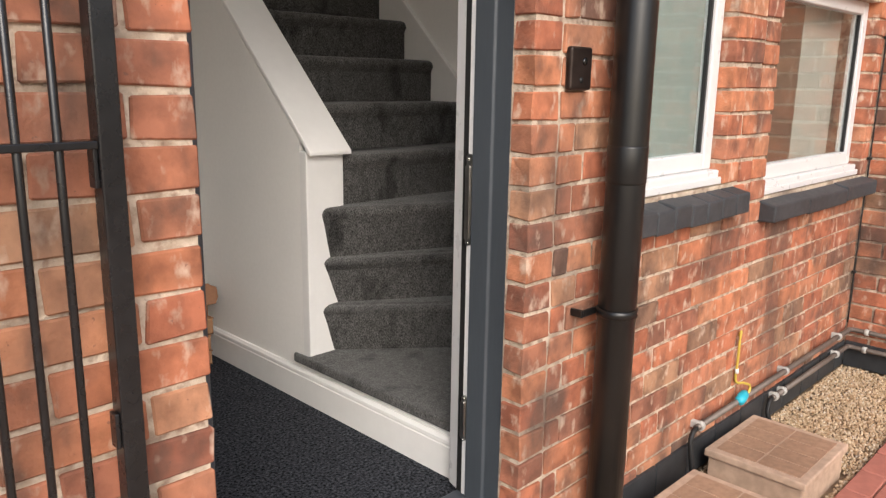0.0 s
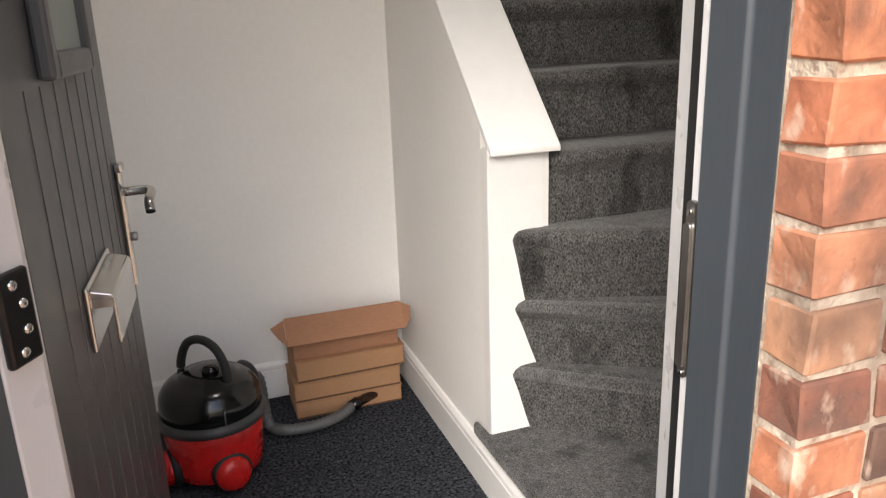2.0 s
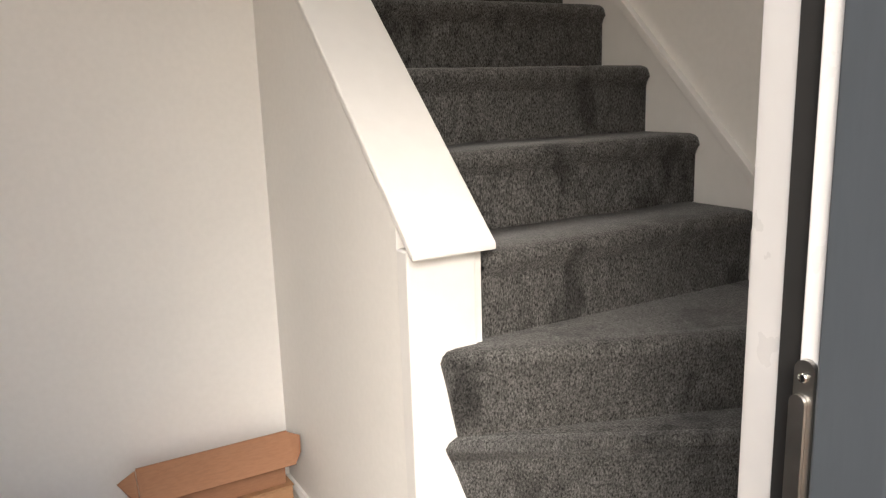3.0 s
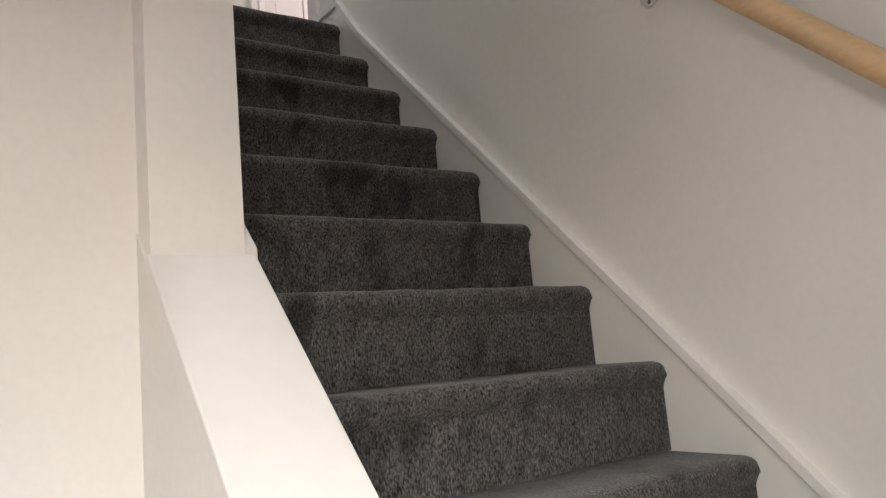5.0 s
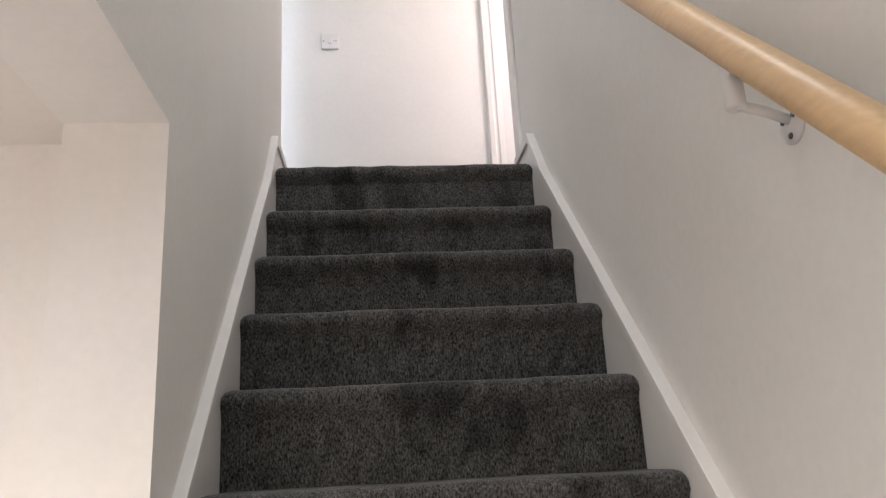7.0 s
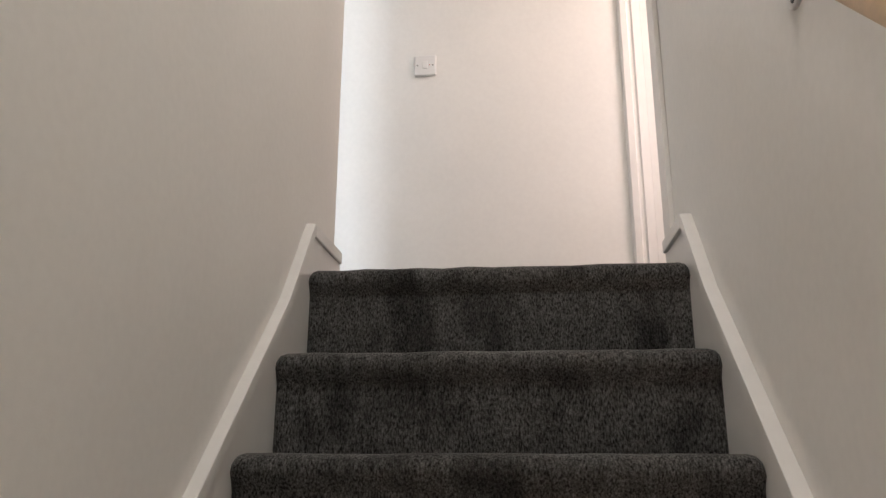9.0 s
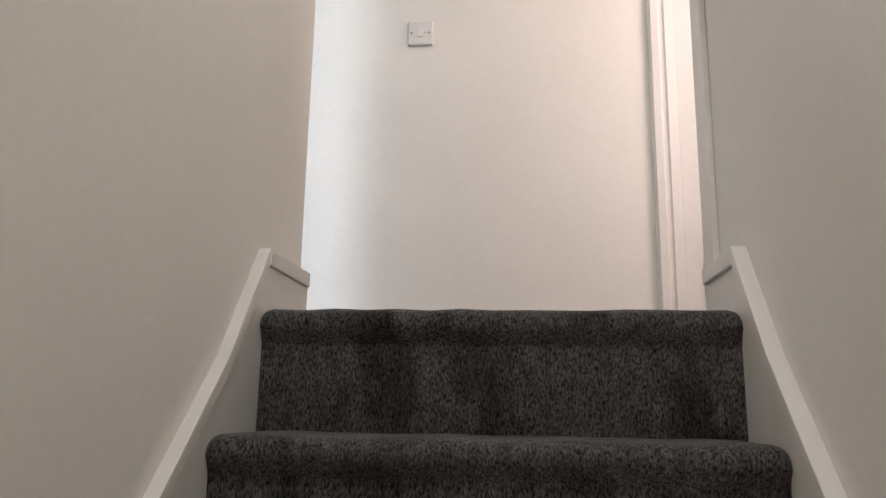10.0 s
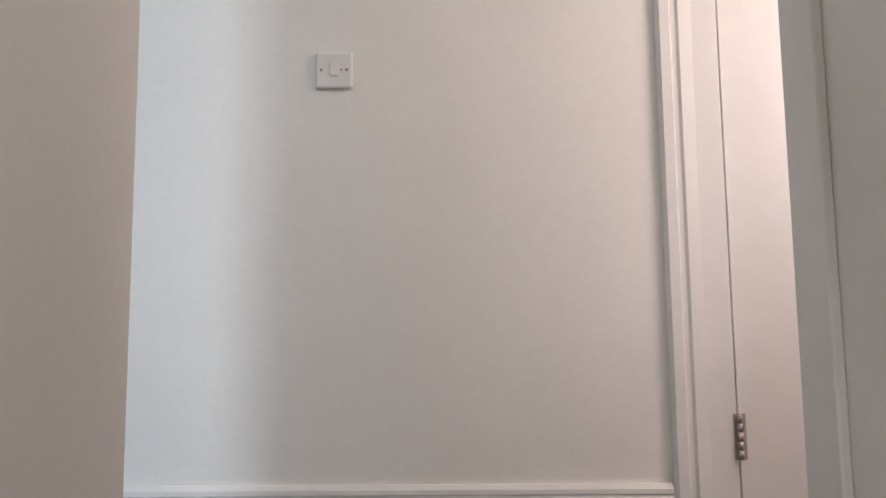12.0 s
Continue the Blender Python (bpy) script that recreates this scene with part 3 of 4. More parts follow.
part("cowl_end", boxes([(0.2335, 0.2375, -0.039, -0.008, 0.93, 0.944), (0.4325, 0.4365, -0.039, -0.008, 0.93, 0.944)]), CHROME, lb)
part("drip_bar", box(0.01, DL - 0.01, -0.022, 0.0, 0.02, 0.05, 0.005), DOORGREY, door)
in_plate = part("inner_plate", box(DL - 0.062, DL - 0.030, 0.044, 0.054, 0.815, 1.055, 0.004), CHROME, door)
part("inner_lever", tube([(DL - 0.046, 0.05, 1.005), (DL - 0.046, 0.09, 1.005), (DL - 0.06, 0.10, 1.005), (DL - 0.15, 0.10, 1.0)], 0.009), CHROME, in_plate)

# ---------------------------------------------------------------- unseen ceiling lamps, added to carry the two lights
hl = thing("unseen_ceiling_lamp", "round white flush ceiling lamp added in the hall, out of view", "lamp", at=(0.62, 0.80, HALL_H))
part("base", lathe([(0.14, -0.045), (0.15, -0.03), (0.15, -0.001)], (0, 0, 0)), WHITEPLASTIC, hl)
sl = thing("unseen_ceiling_lamp", "round white flush ceiling lamp added over the stair, out of view", "lamp", at=(1.6, 1.8, TOP))
part("base", lathe([(0.14, -0.045), (0.15, -0.03), (0.15, -0.001)], (0, 0, 0)), WHITEPLASTIC, sl)

# ---------------------------------------------------------------- vacuum cleaner
VX, VY = 0.275, 1.565
vac = thing("vacuum_cleaner", "red and black tub vacuum cleaner with a hose", "vacuum cleaner", at=(VX, VY, 0))
part("tub", lathe([(0.118, 0.022), (0.132, 0.030), (0.136, 0.06), (0.142, 0.12), (0.147, 0.185), (0.143, 0.192)], (0, 0, 0), 48), RED, vac, "glossy red tub")
part("bumper", lathe([(0.146, 0.186), (0.158, 0.190), (0.160, 0.205), (0.156, 0.217), (0.146, 0.220)], (0, 0, 0), 48), RIM, vac, "dark grey rim")
part("hood", lathe([(0.148, 0.218), (0.149, 0.250), (0.144, 0.278), (0.128, 0.302), (0.105, 0.318), (0.085, 0.324), (0.080, 0.332), (0.045, 0.338), (0.004, 0.340)], (0, 0, 0), 48), BLACKPLASTIC, vac, "glossy black hood")
part("knob", lathe([(0.024, 0.336), (0.026, 0.352), (0.018, 0.362), (0.003, 0.364)], (0.01, -0.03, 0), 24), BLACKPLASTIC, vac)
part("handle", tube(curve_points([(-0.070, 0.045, 0.30), (-0.068, 0.043, 0.36), (-0.045, 0.022, 0.420), (-0.008, -0.010, 0.438), (0.028, -0.042, 0.420), (0.050, -0.062, 0.37), (0.056, -0.068, 0.30)], 6), 0.013, 14), RUBBER, vac, "black carrying handle")
part("outlet", lathe([(0.05, 0), (0.05, 0.045), (0.044, 0.05), (0.044, 0.02), (0.003, 0.018)], (0, 0, 0), 24, pose(0.085, 0.085, 0.245, 0, 90, 45)), RUBBER, vac)
for a in (-76, 52, 128, 196):
    ca, sa = math.cos(radians(a)), math.sin(radians(a))
    foot = part("caster_cover", lathe([(0.050, -0.035), (0.054, 0.0), (0.052, 0.036), (0.046, 0.048), (0.030, 0.054), (0.004, 0.056)], (0, 0, 0), 28, pose(0.118 * ca, 0.118 * sa, 0.062, 0, 90, a)), RED, vac)
    part("caster_ring", lathe([(0.0535, 0.004), (0.0585, 0.008), (0.0585, 0.026), (0.0530, 0.030)], (0, 0, 0), 28, pose(0.118 * ca, 0.118 * sa, 0.062, 0, 90, a)), RUBBER, foot, "black ring round the caster cover")
    part("wheel", lathe([(0.022, -0.010), (0.025, -0.005), (0.025, 0.005), (0.022, 0.010)], (0, 0, 0), 20, pose(0.112 * ca, 0.112 * sa, 0.0255, 90, 0, a)), RUBBER, foot)
hose = curve_points([(0.115, 0.115, 0.235), (0.155, 0.165, 0.20), (0.165, 0.175, 0.10), (0.175, 0.145, 0.032), (0.225, 0.105, 0.026), (0.32, 0.10, 0.024), (0.40, 0.125, 0.026), (0.46, 0.165, 0.034)], 14)
part("hose", tube(hose, [0.0185 + 0.002 * math.sin(i * 2.2) for i in range(len(hose))], 14), GREYPLASTIC, vac, "grey ribbed hose")
part("wand_end", tube([(0.455, 0.162, 0.034), (0.48, 0.178, 0.036), (0.485, 0.180, 0.036), (0.60, 0.245, 0.040)], [0.020, 0.022, 0.017, 0.019], 16), BLACKPLASTIC, vac, "black hose end")
part("hood_seam", box(0.030, 0.0335, -0.1502, -0.14, 0.222, 0.268, 0.001), GREYPLASTIC, vac)

# ---------------------------------------------------------------- cardboard boxes


def panel(points, thick=0.004):
    """A flat sheet of board with the given corners."""
    bm = bmesh.new()
    f = bm.faces.new([bm.verts.new(p) for p in points])
    f.normal_update()
    n = f.normal.copy()
    ext = bmesh.ops.extrude_face_region(bm, geom=[f])
    bmesh.ops.translate(bm, vec=n * thick, verts=[v for v in ext["geom"] if isinstance(v, bmesh.types.BMVert)])
    bmesh.ops.recalc_face_normals(bm, faces=bm.faces)
    return bm


def carton(w, d, h, at, turn, seam=True):
    c = thing("cardboard_box", "flat brown cardboard carton in a stack", "box", "stacked cartons", at=at)
    c.rotation_euler = (0, 0, radians(turn))
    part("body", box(-w / 2, w / 2, -d / 2, d / 2, 0.0, h - 0.004, 0.003), CARD, c)
    part("lid", boxes([(-w / 2 - 0.003, w / 2 + 0.003, -d / 2 - 0.003, d / 2, h - 0.0038, h)], 0.001), CARD, c)
    part("front_tuck", box(-w / 2 + 0.004, w / 2 - 0.004, -d / 2 - 0.003, -d / 2 - 0.0003, h * 0.42, h - 0.006, 0.001), CARD, c)
    # dark strip colours in the shade of the gap below each carton
    part("gap_shade", box(-w / 2 + 0.002, w / 2 - 0.002, -d / 2 - 0.0035, -d / 2 - 0.0005, 0.0, 0.005), CARDGAP, c, "dark strip painted as shade between cartons")
    part("end_flap", panel([(-w / 2 - 0.0005, -d / 2 + 0.004, 0.006), (-w / 2 - 0.0005, d / 2 - 0.004, 0.006), (-w / 2 - 0.0005, d / 2 - 0.01, h * 0.7), (-w / 2 - 0.0005, -d / 2 + 0.01, h * 0.7)], 0.003), CARD, c)
    return c


rng = random.Random(4)
zb = 0.0
for i, h in enumerate((0.064, 0.069, 0.074)):
    carton(0.375 + 0.006 * (i == 2), 0.185, h, (0.742 + rng.uniform(-0.010, 0.010), 1.868 + rng.uniform(-0.006, 0.004), zb), rng.uniform(-1.5, 2.5))
    zb += h + 0.0008
topbox = thing("cardboard_box", "opened brown cardboard carton with raised flaps", "box", "stacked cartons", at=(0.744, 1.868, zb))
part("body", box(-0.185, 0.185, -0.072, 0.09, 0, 0.074, 0.002), CARDTOP, topbox)


part("front_flap", panel([(-0.205, -0.112, 0.0700), (0.205, -0.112, 0.0700), (0.205, -0.052, 0.1460), (-0.205, -0.052, 0.1460)]), CARDTOP, topbox, "raised front flap")
part("top_flap", panel([(-0.203, -0.050, 0.1455), (0.203, -0.050, 0.1455), (0.190, 0.088, 0.0770), (-0.190, 0.088, 0.0770)]), CARDTOP, topbox)
part("side_flap", panel([(-0.206, -0.110, 0.0720), (-0.206, -0.053, 0.1445), (-0.252, -0.058, 0.1220), (-0.228, -0.085, 0.0900)]), CARDTOP, topbox)
part("side_flap", panel([(0.206, -0.110, 0.0720), (0.206, -0.053, 0.1445), (0.240, -0.056, 0.1280), (0.230, -0.085, 0.0900)]), CARDTOP, topbox)

# ---------------------------------------------------------------- handrail on the stair wall
rail = thing("handrail", "round varnished pine handrail on white wall brackets", "handrail")
RX = XR - 0.075


def rail_z(y):
    return 2.302 + (y - 1.45) * 1.0


part("rail", tube([(RX, y, rail_z(y)) for y in (0.95, 1.5, 2.0, 2.6, 3.18)], 0.026, 20), PINE, rail)
for y in (1.06, 1.63, 2.375, 3.06):
    z = rail_z(y)
    br = part("bracket", lathe([(0.027, 0), (0.027, 0.004), (0.024, 0.006), (0.003, 0.0065)], (0, 0, 0), 28, pose(XR, y, z - 0.119, 0, -90, 0)), WHITEPLASTIC, rail, "round white painted bracket plate")
    part("bracket_arm", tube([(XR - 0.004, y, z - 0.112), (XR - 0.04, y, z - 0.098), (RX, y, z - 0.090)], 0.007, 12), WHITEPLASTIC, br)
    part("bracket_post", tube([(RX, y, z - 0.097), (RX, y, z - 0.094), (RX, y, z - 0.030)], [0.011, 0.014, 0.014], 16), WHITEPLASTIC, br)
    part("bracket_saddle", box(RX - 0.015, RX + 0.015, -0.035, 0.035, -0.003, 0.003, 0.001, m=pose(0, y, z - 0.0330, 45.8, 0, 0)), WHITEPLASTIC, br)
    for dy, dz in ((-0.013, 0.009), (0.013, 0.009), (0.0, -0.016)):
        part("screw", lathe([(0.0048, 0), (0.004, 0.002)], (0, 0, 0), 10, pose(XR - 0.0062, y + dy, z - 0.119 + dz, 0, -90, 0)), GREYPLASTIC, br)

# ---------------------------------------------------------------- landing: door, switch
ld = thing("door_landing", "white painted panel door in a moulded frame", "door", kind="structure")
DX0, DX1, DT = 2.214, 2.965, LAND + 1.98
for name, x0, x1 in (("architrave", 2.065, 2.148), ("architrave", 3.0, 3.07)):
    part(name, prism([(x0, YW - 0.001), (x0, YW - 0.014), (x0 + 0.008, YW - 0.022), (x0 + 0.030, YW - 0.022), (x0 + 0.036, YW - 0.014), (x0 + 0.046, YW - 0.014), (x0 + 0.052, YW - 0.020), (x1, YW - 0.016), (x1, YW - 0.001)], LAND, DT + 0.09, "z"), GLOSS, ld)
part("jamb", box(2.1485, DX0 - 0.006, YW - 0.012, YW + 0.11, LAND, DT + 0.02, 0.002), GLOSS, ld)
part("jamb", box(DX1 + 0.004, 2.999, YW - 0.012, YW + 0.11, LAND, DT + 0.02, 0.002), GLOSS, ld)
leaf = part("leaf", box(DX0 + 0.003, DX1, YW + 0.004, YW + 0.044, LAND + 0.01, DT, 0.002), GLOSS, ld)
for z0, z1 in ((LAND + 0.16, LAND + 0.86), (LAND + 1.02, LAND + 1.86)):
    for x0, x1 in ((DX0 + 0.158, DX0 + 0.345), (DX0 + 0.415, DX1 - 0.11)):
        part("panel_moulding", boxes([(x0, x0 + 0.014, YW - 0.002, YW + 0.006, z0, z1), (x1 - 0.014, x1, YW - 0.002, YW + 0.006, z0, z1), (x0 + 0.0145, x1 - 0.0145, YW - 0.002, YW + 0.006, z0, z0 + 0.014), (x0 + 0.0145, x1 - 0.0145, YW - 0.002, YW + 0.006, z1 - 0.014, z1)], 0.003), GLOSS, leaf)
for zc in (LAND + 0.225, LAND + 1.75):
    h = part("hinge", box(DX0 - 0.014, DX0 + 0.012, YW - 0.014, YW - 0.0125, zc - 0.05, zc + 0.05), HINGE, ld, "paint-splashed steel butt hinge")
    for i in range(5):
        part("knuckle", lathe([(0.006, 0), (0.006, 0.0185)], (DX0 - 0.002, YW - 0.018, zc - 0.048 + i * 0.0195), 12), HINGE, h)

sw = thing("switch_plate", "square white plastic wall plate with two screws", "switch", at=(1.310, YW, 3.990))
part("plate", box(-0.044, 0.044, -0.013, 0.0, -0.044, 0.044, 0.006, 3), WHITEPLASTIC, sw)
part("rocker", box(-0.010, 0.010, -0.0165, -0.0125, -0.016, 0.016, 0.002), WHITEPLASTIC, sw)
for x in (-0.030, 0.030):
    part("screw", lathe([(0.0042, 0), (0.0035, 0.0015)], (0, 0, 0), 12, pose(x, -0.0125, 0, 90, 0, 0)), STEEL, sw)
part("red_mark", box(0.016, 0.019, -0.0145, -0.0125, -0.002, 0.002), RED, sw)

# ---------------------------------------------------------------- windows of the front


def upvc_window(name, w, inner, label):
    x0, x1, z0, z1 = w
    wd = thing(name, label, "window", kind="structure")
    y0 = 0.055
    part("window_frame", boxes([(x0, x0 + 0.06, y0, y0 + 0.06, z0 + 0.055, z1), (x1 - 0.06, x1, y0, y0 + 0.06, z0 + 0.055, z1), (x0 + 0.0605, x1 - 0.0605, y0, y0 + 0.06, z0 + 0.055, z0 + 0.115), (x0 + 0.0605, x1 - 0.0605, y0, y0 + 0.06, z1 - 0.06, z1)], 0.006), UPVC, wd)
    part("glazing_bead", boxes([(x0 + 0.061, x0 + 0.073, y0 + 0.012, y0 + 0.03, z0 + 0.117, z1 - 0.061), (x1 - 0.073, x1 - 0.061, y0 + 0.012, y0 + 0.03, z0 + 0.117, z1 - 0.061)], 0.002), RUBBER, wd, "dark glazing gasket")
    part("window_sill", box(x0 - 0.004, x1 + 0.004, 0.022, y0 + 0.06, z0, z0 + 0.0545, 0.006), UPVC, wd)
    part("sill_nose", box(x0 - 0.004, x1 + 0.004, 0.010, 0.0215, z0 + 0.004, z0 + 0.030, 0.004), UPVC, wd)
    pane = part("pane", box(x0 + 0.062, x1 - 0.062, y0 + 0.022, y0 + 0.026, z0 + 0.116, z1 - 0.061), GLASS, wd)
    pane.visible_shadow = False
    for nm, ma, a, b, dy in inner:
        part(nm, box(x0 + 0.05 + a * (x1 - x0 - 0.1), x0 + 0.05 + b * (x1 - x0 - 0.1), dy, dy + 0.006, z0 + 0.06, z1), ma, wd)
    part("lining", box(x0 - 0.02, x1 + 0.02, IN + 0.02, IN + 0.04, z0 - 0.05, z1 + 0.05), CREAMPANEL, wd)
    return wd


upvc_window("window_1", WIN1, [("obscured_film", FROST, 0.0, 1.0, 0.10)], "white plastic window with obscured glass")
# flat brown and cream panels give the glass its two bands of colour
upvc_window("window_2", WIN2, [("brown_panel", BROWNPANEL, 0.0, 0.50, 0.14), ("cream_panel", CREAMPANEL, 0.47, 1.0, 0.16)], "white plastic window with brown and cream panels behind the glass")
sill1 = thing("brick_sill_1", "sloping brick sill painted slate grey", "sill", kind="structure")
nb = 7
for i in range(nb):
    a = WIN1[0] - 0.06 + i * (WIN1[1] + 0.10 - WIN1[0] + 0.06) / nb
    b = a + (WIN1[1] + 0.10 - WIN1[0] + 0.06) / nb - 0.004
    dz = random.Random(i).uniform(-0.004, 0.004)
    part("brick", prism([(-0.065, WIN1[2] - 0.105 + dz), (-0.065, WIN1[2] - 0.030 + dz), (0.05, WIN1[2] - 0.002), (0.05, WIN1[2] - 0.105)], a, b, "x", 0.006), SILLPAINT, sill1)
sill2 = thing("brick_sill_2", "rough sloping sill painted slate grey", "sill", kind="structure")
for a, b, dz in ((WIN2[0] - 0.02, 2.76, 0.0), (2.762, 3.24, -0.006), (3.242, XC - 0.02, 0.002)):
    part("stone", prism([(-0.065, WIN2[2] - 0.095 + dz), (-0.065, WIN2[2] - 0.028 + dz), (0.05, WIN2[2] - 0.002), (0.05, WIN2[2] - 0.10)], a, b, "x", 0.007), SILLPAINT, sill2)

# ---------------------------------------------------------------- things on the front wall
PX, PY, PR = 1.225, -0.090, 0.055
pipe = thing("downpipe", "black plastic soil pipe with a wall clip", "pipe", at=(PX, PY, 0))
part("pipe", tube([(0, 0, GROUND), (0, 0, 0.957), (0, 0, 5.4)], PR, 32), BLACKPVC, pipe)
part("collar", tube([(0, 0, 0.985), (0, 0, 0.990), (0, 0, 1.085), (0, 0, 1.09)], [PR + 0.0003, PR + 0.0016, PR + 0.0016, PR + 0.0003], 32), BLACKPVC, pipe)
cl = part("clip", tube([(0, 0, 0.600), (0, 0, 0.602), (0, 0, 0.622), (0, 0, 0.624)], [PR + 0.002, PR + 0.005, PR + 0.005, PR + 0.002], 32), BLACKPVC, pipe)
part("clip_lug", box(-0.100, -0.03, 0.046, 0.056, 0.602, 0.622, 0.003), BLACKPVC, cl)
part("clip_arm", box(-0.110, -0.098, 0.046, 0.091, 0.602, 0.624, 0.003), BLACKPVC, cl)
bell = thing("entry_panel", "dark bronze entry panel on the brick wall", "entry panel", at=(1.085, 0.0, 1.292))
part("plate", box(-0.048, 0.048, -0.022, 0.0, -0.056, 0.056, 0.008, 3), plain("dark_bronze", (0.045, 0.032, 0.028), 0.3, 0.6, vary=0.3), bell)
part("lens", lathe([(0.010, 0), (0.010, 0.003), (0.006, 0.006)], (0, 0, 0), 20, pose(0.010, -0.021, 0.018, 90, 0, 0)), BLACKPLASTIC, bell, "black camera lens")
part("call_button", lathe([(0.008, 0), (0.007, 0.003)], (0, 0, 0), 20, pose(-0.002, -0.021, -0.030, 90, 0, 0)), RUBBER, bell)

# plinth, pipes along the wall, cable
plinth = thing("plinth", "black painted brick plinth along the wall foot", "plinth", kind="structure")
x = 1.0
while x < XC - 0.05:
    part("brick", box(x, min(x + 0.226, XC - 0.008), -0.014, 0.006, GROUND - 0.02, -0.083, 0.004), PLINTH, plinth)
    x += 0.232
pl2 = box(XC - 0.014, XC + 0.006, -3.0, -0.015, GROUND - 0.02, -0.083, 0.004)
part("return", pl2, PLINTH, plinth)
for z, xa in ((-0.008, 1.93), (-0.105, 2.66)):
    p = thing("water_pipe", "thin weathered pipe clipped along the wall", "pipe", "pipes along the wall")
    part("pipe", tube([(xa, -0.036, z), (XC - 0.06, -0.036, z), (XC - 0.042, -0.042, z), (XC - 0.036, -0.06, z), (XC - 0.036, -1.6, z)], 0.013, 12), PIPE, p)
    part("lower_bend", tube(curve_points([(xa + 0.002, -0.036, z), (xa - 0.03, -0.038, z - 0.012), (xa - 0.045, -0.042, z - 0.06), (xa - 0.03, -0.06, GROUND - 0.02)], 5), 0.010, 10), RUBBER, p, "black insulated pipe end")
    for cx in (xa + 0.03, 2.78, 3.48):
        if cx > xa:
            c = part("clip", tube([(cx - 0.010, -0.036, z), (cx - 0.009, -0.036, z), (cx + 0.009, -0.036, z), (cx + 0.010, -0.036, z)], [0.016, 0.0190, 0.0190, 0.016], 16), CLIPGREY, p, "weathered white plastic pipe clip")
            part("clip_base", box(cx - 0.012, cx + 0.012, -0.030, -0.001, z - 0.012, z + 0.016, 0.003), CLIPGREY, c)
    for cy in (-0.12, -0.30):
        part("clip", tube([(XC - 0.036, cy - 0.010, z), (XC - 0.036, cy + 0.010, z)], 0.0175, 16), CLIPGREY, p)
cab = thing("earth_cable", "yellow cable with a turquoise tie hanging on the wall", "cable")
part("cable", tube(curve_points([(2.312, -0.004, 0.262), (2.300, -0.016, 0.285), (2.290, -0.018, 0.25), (2.300, -0.014, 0.16), (2.305, -0.012, 0.07), (2.345, -0.03, 0.055), (2.385, -0.04, 0.035), (2.365, -0.045, 0.012), (2.335, -0.04, 0.004)], 6), 0.0055, 8), YELLOW, cab)
part("tie", lathe([(0.004, -0.045), (0.020, -0.036), (0.022, 0.0), (0.018, 0.03), (0.010, 0.045)], (0, 0, 0), 16, pose(2.315, -0.042, 0.005, 0, 82, 8)), BLUE, cab, "turquoise plastic tie")
part("sleeve", tube([(2.301, -0.014, 0.125), (2.303, -0.0135, 0.105)], 0.008, 10), WHITEPLASTIC, cab)

# ---------------------------------------------------------------- iron gate folded against the wall
gate = thing("iron_gate", "black painted iron gate standing flat by the wall", "gate")
GY = -0.052
part("stile", box(-0.188, -0.152, GY - 0.018, GY + 0.018, GROUND + 0.03, 1.95, 0.003), BLACKPAINT, gate)
part("stile", box(-1.10, -1.064, GY - 0.018, GY + 0.018, GROUND - 0.02, 1.95, 0.003), BLACKPAINT, gate)
for z in (0.05, 1.155, 1.85):
    part("rail", box(-1.0635, -0.1885, GY - 0.016, GY + 0.004, z - 0.006, z + 0.006, 0.002), BLACKPAINT, gate)
for i in range(15):
    xx = -0.241 - i * 0.0545
    part("bar", tube([(xx, GY - 0.006, 0.02), (xx, GY - 0.006, 1.0), (xx, GY - 0.006, 1.93)], 0.0065, 12), BLACKPAINT, gate)
for z in (0.7, 1.12):
    part("latch_plate", box(-0.196, -0.1885, GY - 0.012, GY + 0.012, z - 0.03, z + 0.03, 0.002), BLACKPAINT, gate)

# thin dark tube with clips, standing for the dark line in this corner
corner_line = thing("corner_line", "thin dark line down the corner of the yard walls", "cable")
part("cable", tube(curve_points([(XC - 0.012, -0.012, 5.3), (XC - 0.013, -0.012, 3.0), (XC - 0.011, -0.013, 1.2), (XC - 0.015, -0.012, 0.5), (XC - 0.012, -0.014, 0.02)], 6), 0.004, 8), RUBBER, corner_line)
for z in (0.3, 0.9, 1.5):
    part("clip", box(XC - 0.022, XC - 0.001, -0.022, -0.001, z - 0.006, z + 0.006, 0.002), RUBBER, corner_line)

# ---------------------------------------------------------------- yard floor: slabs, gravel, pavers


def slab(x0, x1, y0, y1, label):
    s = thing("concrete_slab", label, "slab", "slabs by the wall")
    part("block", box(x0 + 0.012, x1 - 0.012, y0 + 0.012, y1 - 0.012, GROUND - 0.06, -0.128, 0.006), CONCRETE, s)
    part("top", box(x0, x1, y0, y1, -0.1275, -0.098, 0.006), CONCRETE, s)
    for i in range(4):
        for j in range(2):
            a, b = x0 + 0.03 + i * (x1 - x0 - 0.06) / 4, y0 + 0.03 + j * (y1 - y0 - 0.06) / 2
            part("tile", box(a + 0.003, a + (x1 - x0 - 0.06) / 4 - 0.003, b + 0.003, b + (y1 - y0 - 0.06) / 2 - 0.003, -0.099, -0.0955, 0.001), PAVETILE, s)
    return s


slab(1.975, 2.42, -0.43, -0.055, "raised buff concrete slab with ruled joints")
slab(1.36, 1.80, -0.50, -0.10, "raised buff concrete slab beside the pipe")
rng = random.Random(8)
ico = bmesh.new()
bmesh.ops.create_icosphere(ico, subdivisions=1, radius=1.0)
iv = [v.co.copy() for v in ico.verts]
fi = [[v.index for v in f.verts] for f in ico.faces]
ico.free()
verts, faces = [], []
